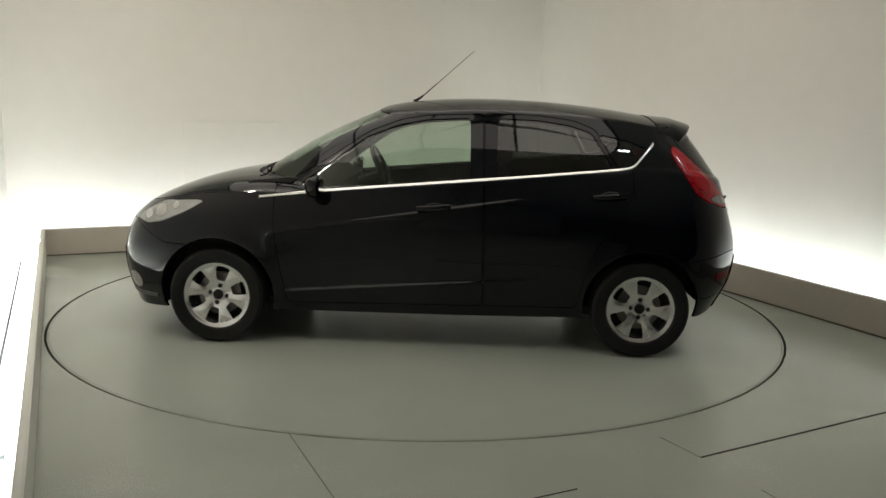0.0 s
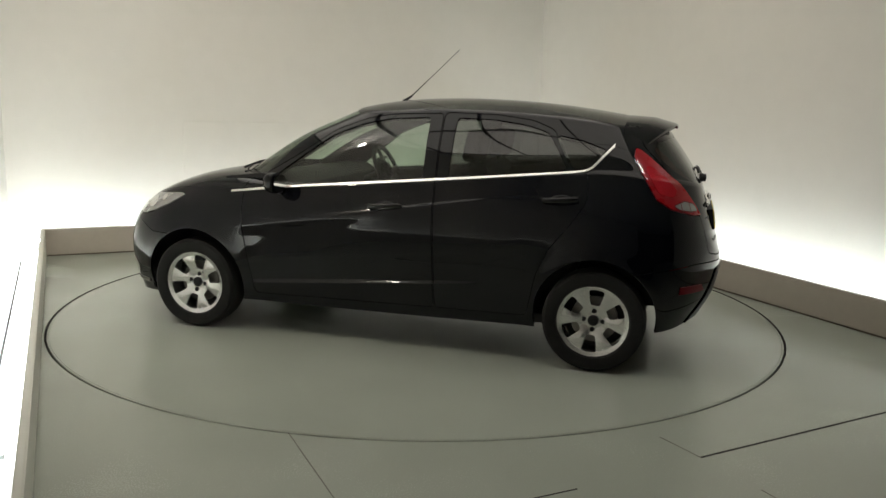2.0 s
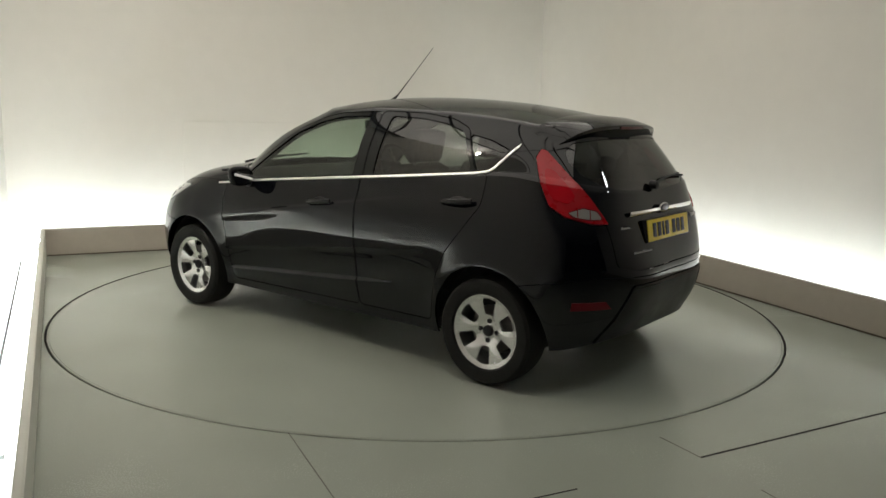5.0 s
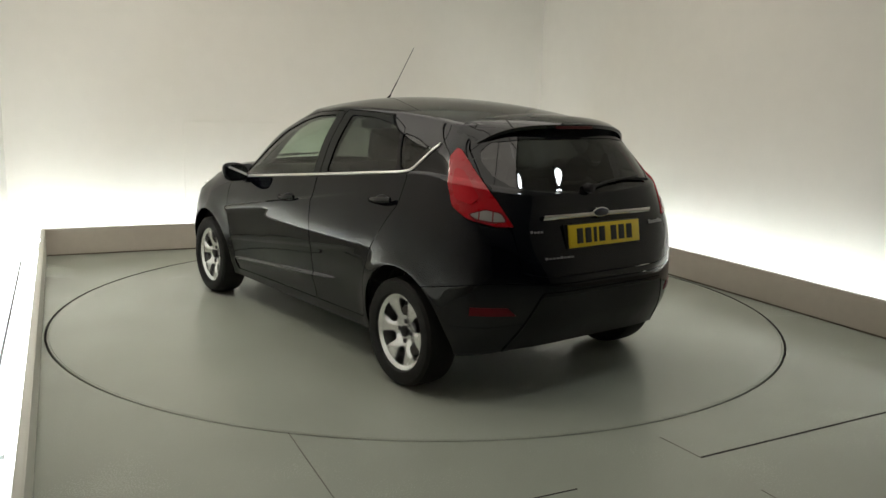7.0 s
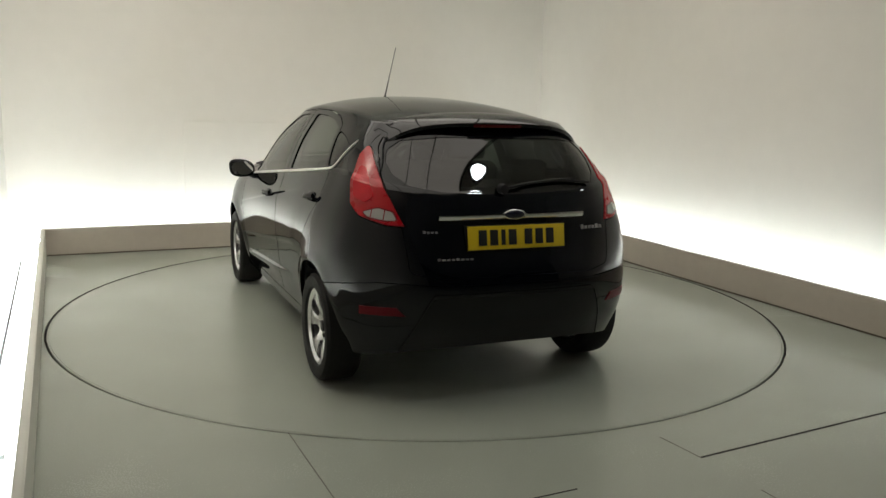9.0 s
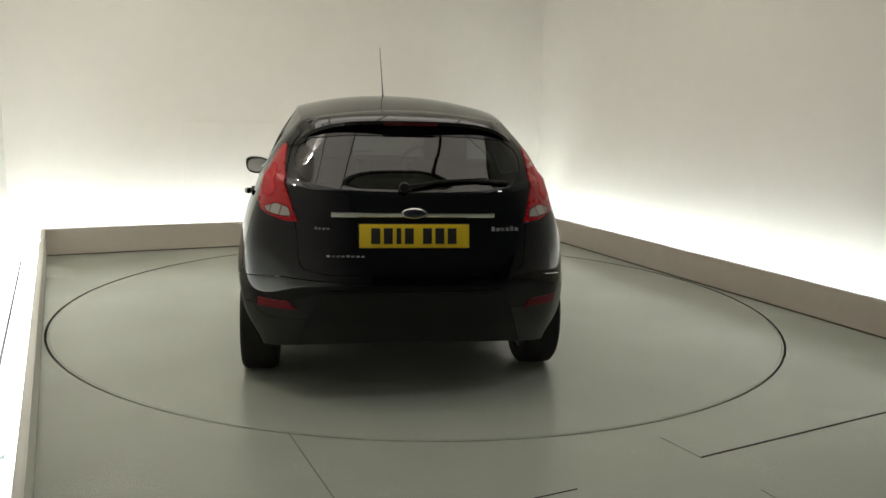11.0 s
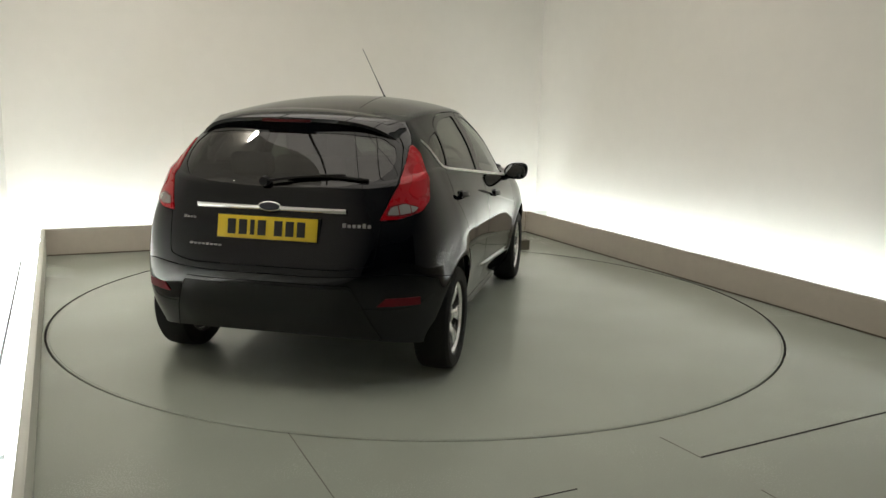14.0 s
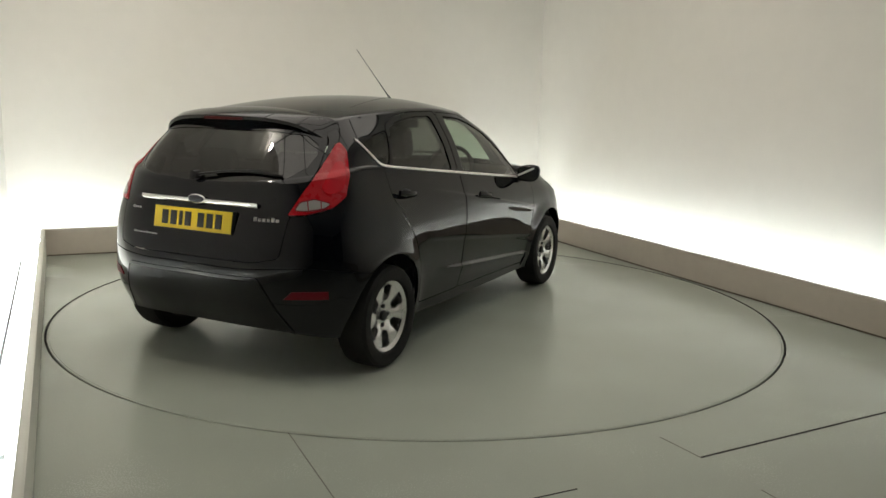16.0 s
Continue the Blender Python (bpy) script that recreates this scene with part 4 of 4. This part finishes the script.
    for turn in (lambda m: m, flip):
        shell("fog_lamp", turn(fog), M_LENS_CLEAR, car, 0.01, 0.005, "round clear fog lamp")
    lip = clip(clip(Skin_mesh(), lambda A: np.maximum(1.62 - A[:, X], A[:, Z] - .268)), lambda A: .245 - A[:, Z])
    shell("bumper_lip", both(lip), M_STEEL, car, 0.01, 0.006, "grey front bumper lip")
    # lamp bowls inside the headlamps
    for x, z, r in ((1.60, .765, .042), (1.69, .735, .030), (1.50, .80, .022)):
        bowl = clip(Skin_mesh(), lambda A: np.hypot(A[:, X] - x, (A[:, Z] - z) * 1.3) - r + np.where((A[:, Y] > .45) & (A[:, VV] < 4.9), 0, 1))
        for turn in (lambda m: m, flip):
            shell("lamp_bowl", turn(bowl), M_CHROME, car, 0.004, 0.007, "bright headlamp bowl")
    grille = clip(Skin_mesh(), lambda A: np.maximum(np.maximum(A[:, Y] - .48, A[:, Z] - .50), np.maximum(.25 - A[:, Z], 1.6 - A[:, X])))
    shell("front_grille", both(grille), M_PLASTIC, car, 0.01, 0.004, "black front grille")


def Skin_mesh():
    return Skin.A, Skin.T


def build_underbody(car):
    part("underbody", box_bm(3.00, 1.36, .06, (0, 0, .235), .02), M_CABIN, car)
    for x in (AXLE, -AXLE):
        for s in (1, -1):
            r = .352
            bm = bmesh.new()
            rows = []
            for y in (s * .44, s * .44, s * (.765 if x > 0 else .70)):
                rr = .02 if not rows else r
                rows.append([bm.verts.new((x + rr * math.cos(a), y, HUB_Z + .012 + rr * math.sin(a))) for a in np.linspace(-.25, math.pi + (.25 if x > 0 else -.06), 40)])
            for a, b in zip(rows, rows[1:]):
                for k in range(39):
                    bm.faces.new((a[k], a[k + 1], b[k + 1], b[k]))
            part("arch_liner", bm, M_CABIN, car)
    part("front_bulkhead", box_bm(.04, 1.36, .72, (1.02, 0, .58), .01), M_CABIN, car)


def cushion(sx, sy, sz, at, round_=.05, lean=0.0):
    return box_bm(sx, sy, sz, at, round_, Matrix.Rotation(radians(lean), 4, "Y"), 4)


def build_cabin(car):
    for s in (1, -1):
        seat = new("front_seat")
        seat.parent = car
        seat.location = (-.10, s * .36, .30)
        part("cushion", cushion(.52, .50, .17, (.12, 0, .17), .05, -6), M_CLOTH, seat)
        part("backrest", cushion(.13, .48, .62, (-.22, 0, .47), .05, -18), M_CLOTH, seat)
        part("headrest", cushion(.10, .27, .19, (-.345, 0, .885), .04, -12), M_CLOTH, seat)
        for k in (1, -1):
            part("headrest_post", tube_bm([(-.31, k * .07, .72), (-.335, k * .07, .85)], .007, 8), M_CHROME, seat)
    bench = new("rear_seat")
    bench.parent = car
    bench.location = (-.98, 0, .30)
    part("cushion", cushion(.50, 1.22, .18, (.18, 0, .18), .05, -5), M_CLOTH, bench)
    part("backrest", cushion(.14, 1.22, .56, (-.14, 0, .45), .05, -20), M_CLOTH, bench)
    for y in (.36, -.36):
        part("headrest", cushion(.09, .25, .13, (-.26, y, .775), .04, -15), M_CLOTH, bench)
    part("parcel_shelf", box_bm(.36, 1.10, .02, (-1.45, 0, .985), .006), M_CABIN, car)
    # dashboard, from door to door
    bm = bmesh.new()
    sec = [(1.04, .955), (.80, .985), (.66, .975), (.58, .93), (.56, .82), (.60, .66), (1.04, .55)]
    rows = [[bm.verts.new((x + (.04 if abs(y) > .5 else 0), y, z)) for x, z in sec] for y in (-.70, -.5, -.2, 0, .2, .5, .70)]
    for a, b in zip(rows, rows[1:]):
        for k in range(len(sec)):
            bm.faces.new((a[k], a[(k + 1) % len(sec)], b[(k + 1) % len(sec)], b[k]))
    bm.faces.new(rows[0]), bm.faces.new(rows[-1][::-1])
    part("dashboard", bm, M_CABIN, car)
    # steering wheel on the right-hand side
    sw = new("steering_wheel")
    sw.parent = car
    sw.matrix_basis = Matrix.Translation((.40, -.35, .955)) @ Matrix.Rotation(radians(-65), 4, "Y")
    ring = [(.182 * math.cos(a), .182 * math.sin(a), 0) for a in np.linspace(0, 2 * math.pi, 41)]
    part("wheel_rim", tube_bm(ring, .016, 10, caps=False), M_PLASTIC, sw)
    part("wheel_hub", lathe_bm([(.0005, .03), (.05, .024), (.068, 0), (.05, -.02)], 24, Matrix.Rotation(radians(-90), 4, "X")), M_PLASTIC, sw)
    for a in (0.1, math.pi - .1, math.pi * 1.5):
        part("spoke", tube_bm([(.05 * math.cos(a), .05 * math.sin(a), 0), (.18 * math.cos(a), .18 * math.sin(a), 0)], .014, 8), M_ALLOY if a < 4 else M_PLASTIC, sw)
    part("column", tube_bm([(0, 0, -.01), (0, 0, -.22)], .03, 10), M_PLASTIC, sw)
    mir = part("inner_mirror", box_bm(.025, .24, .06, (.30, -.02, 1.285), .012), M_PLASTIC, car, "black interior mirror")
    part("mirror_stem", tube_bm([(.31, -.02, 1.30), (.40, -.02, 1.335)], .010, 8), M_PLASTIC, mir)
    # headlining keeps the cabin dark
    def lining(A):
        return np.maximum((7.04 - A[:, VV]) * .2, -1)
    shell("headlining", both(clip(Skin_mesh(), lining)), M_CABIN, car, 0.004, -0.02, "dark roof lining")


car = build_car()


def motions():
    rows_t, rows_c = [], []
    for k in range(33):
        t = k * 0.5
        a = 177.746 - 7.1531 * t
        rows_t.append((t, pose(AXIS[0], AXIS[1], 0, 0, 0, a)))
        c, s = math.cos(radians(a)), math.sin(radians(a))
        rows_c.append((t, pose(AXIS[0] + c * -.1087 - s * .2924, AXIS[1] + s * -.1087 + c * .2924, 0, 0, 0, a)))
    walk(turntable, rows_t)
    walk(car, rows_c)


motions()
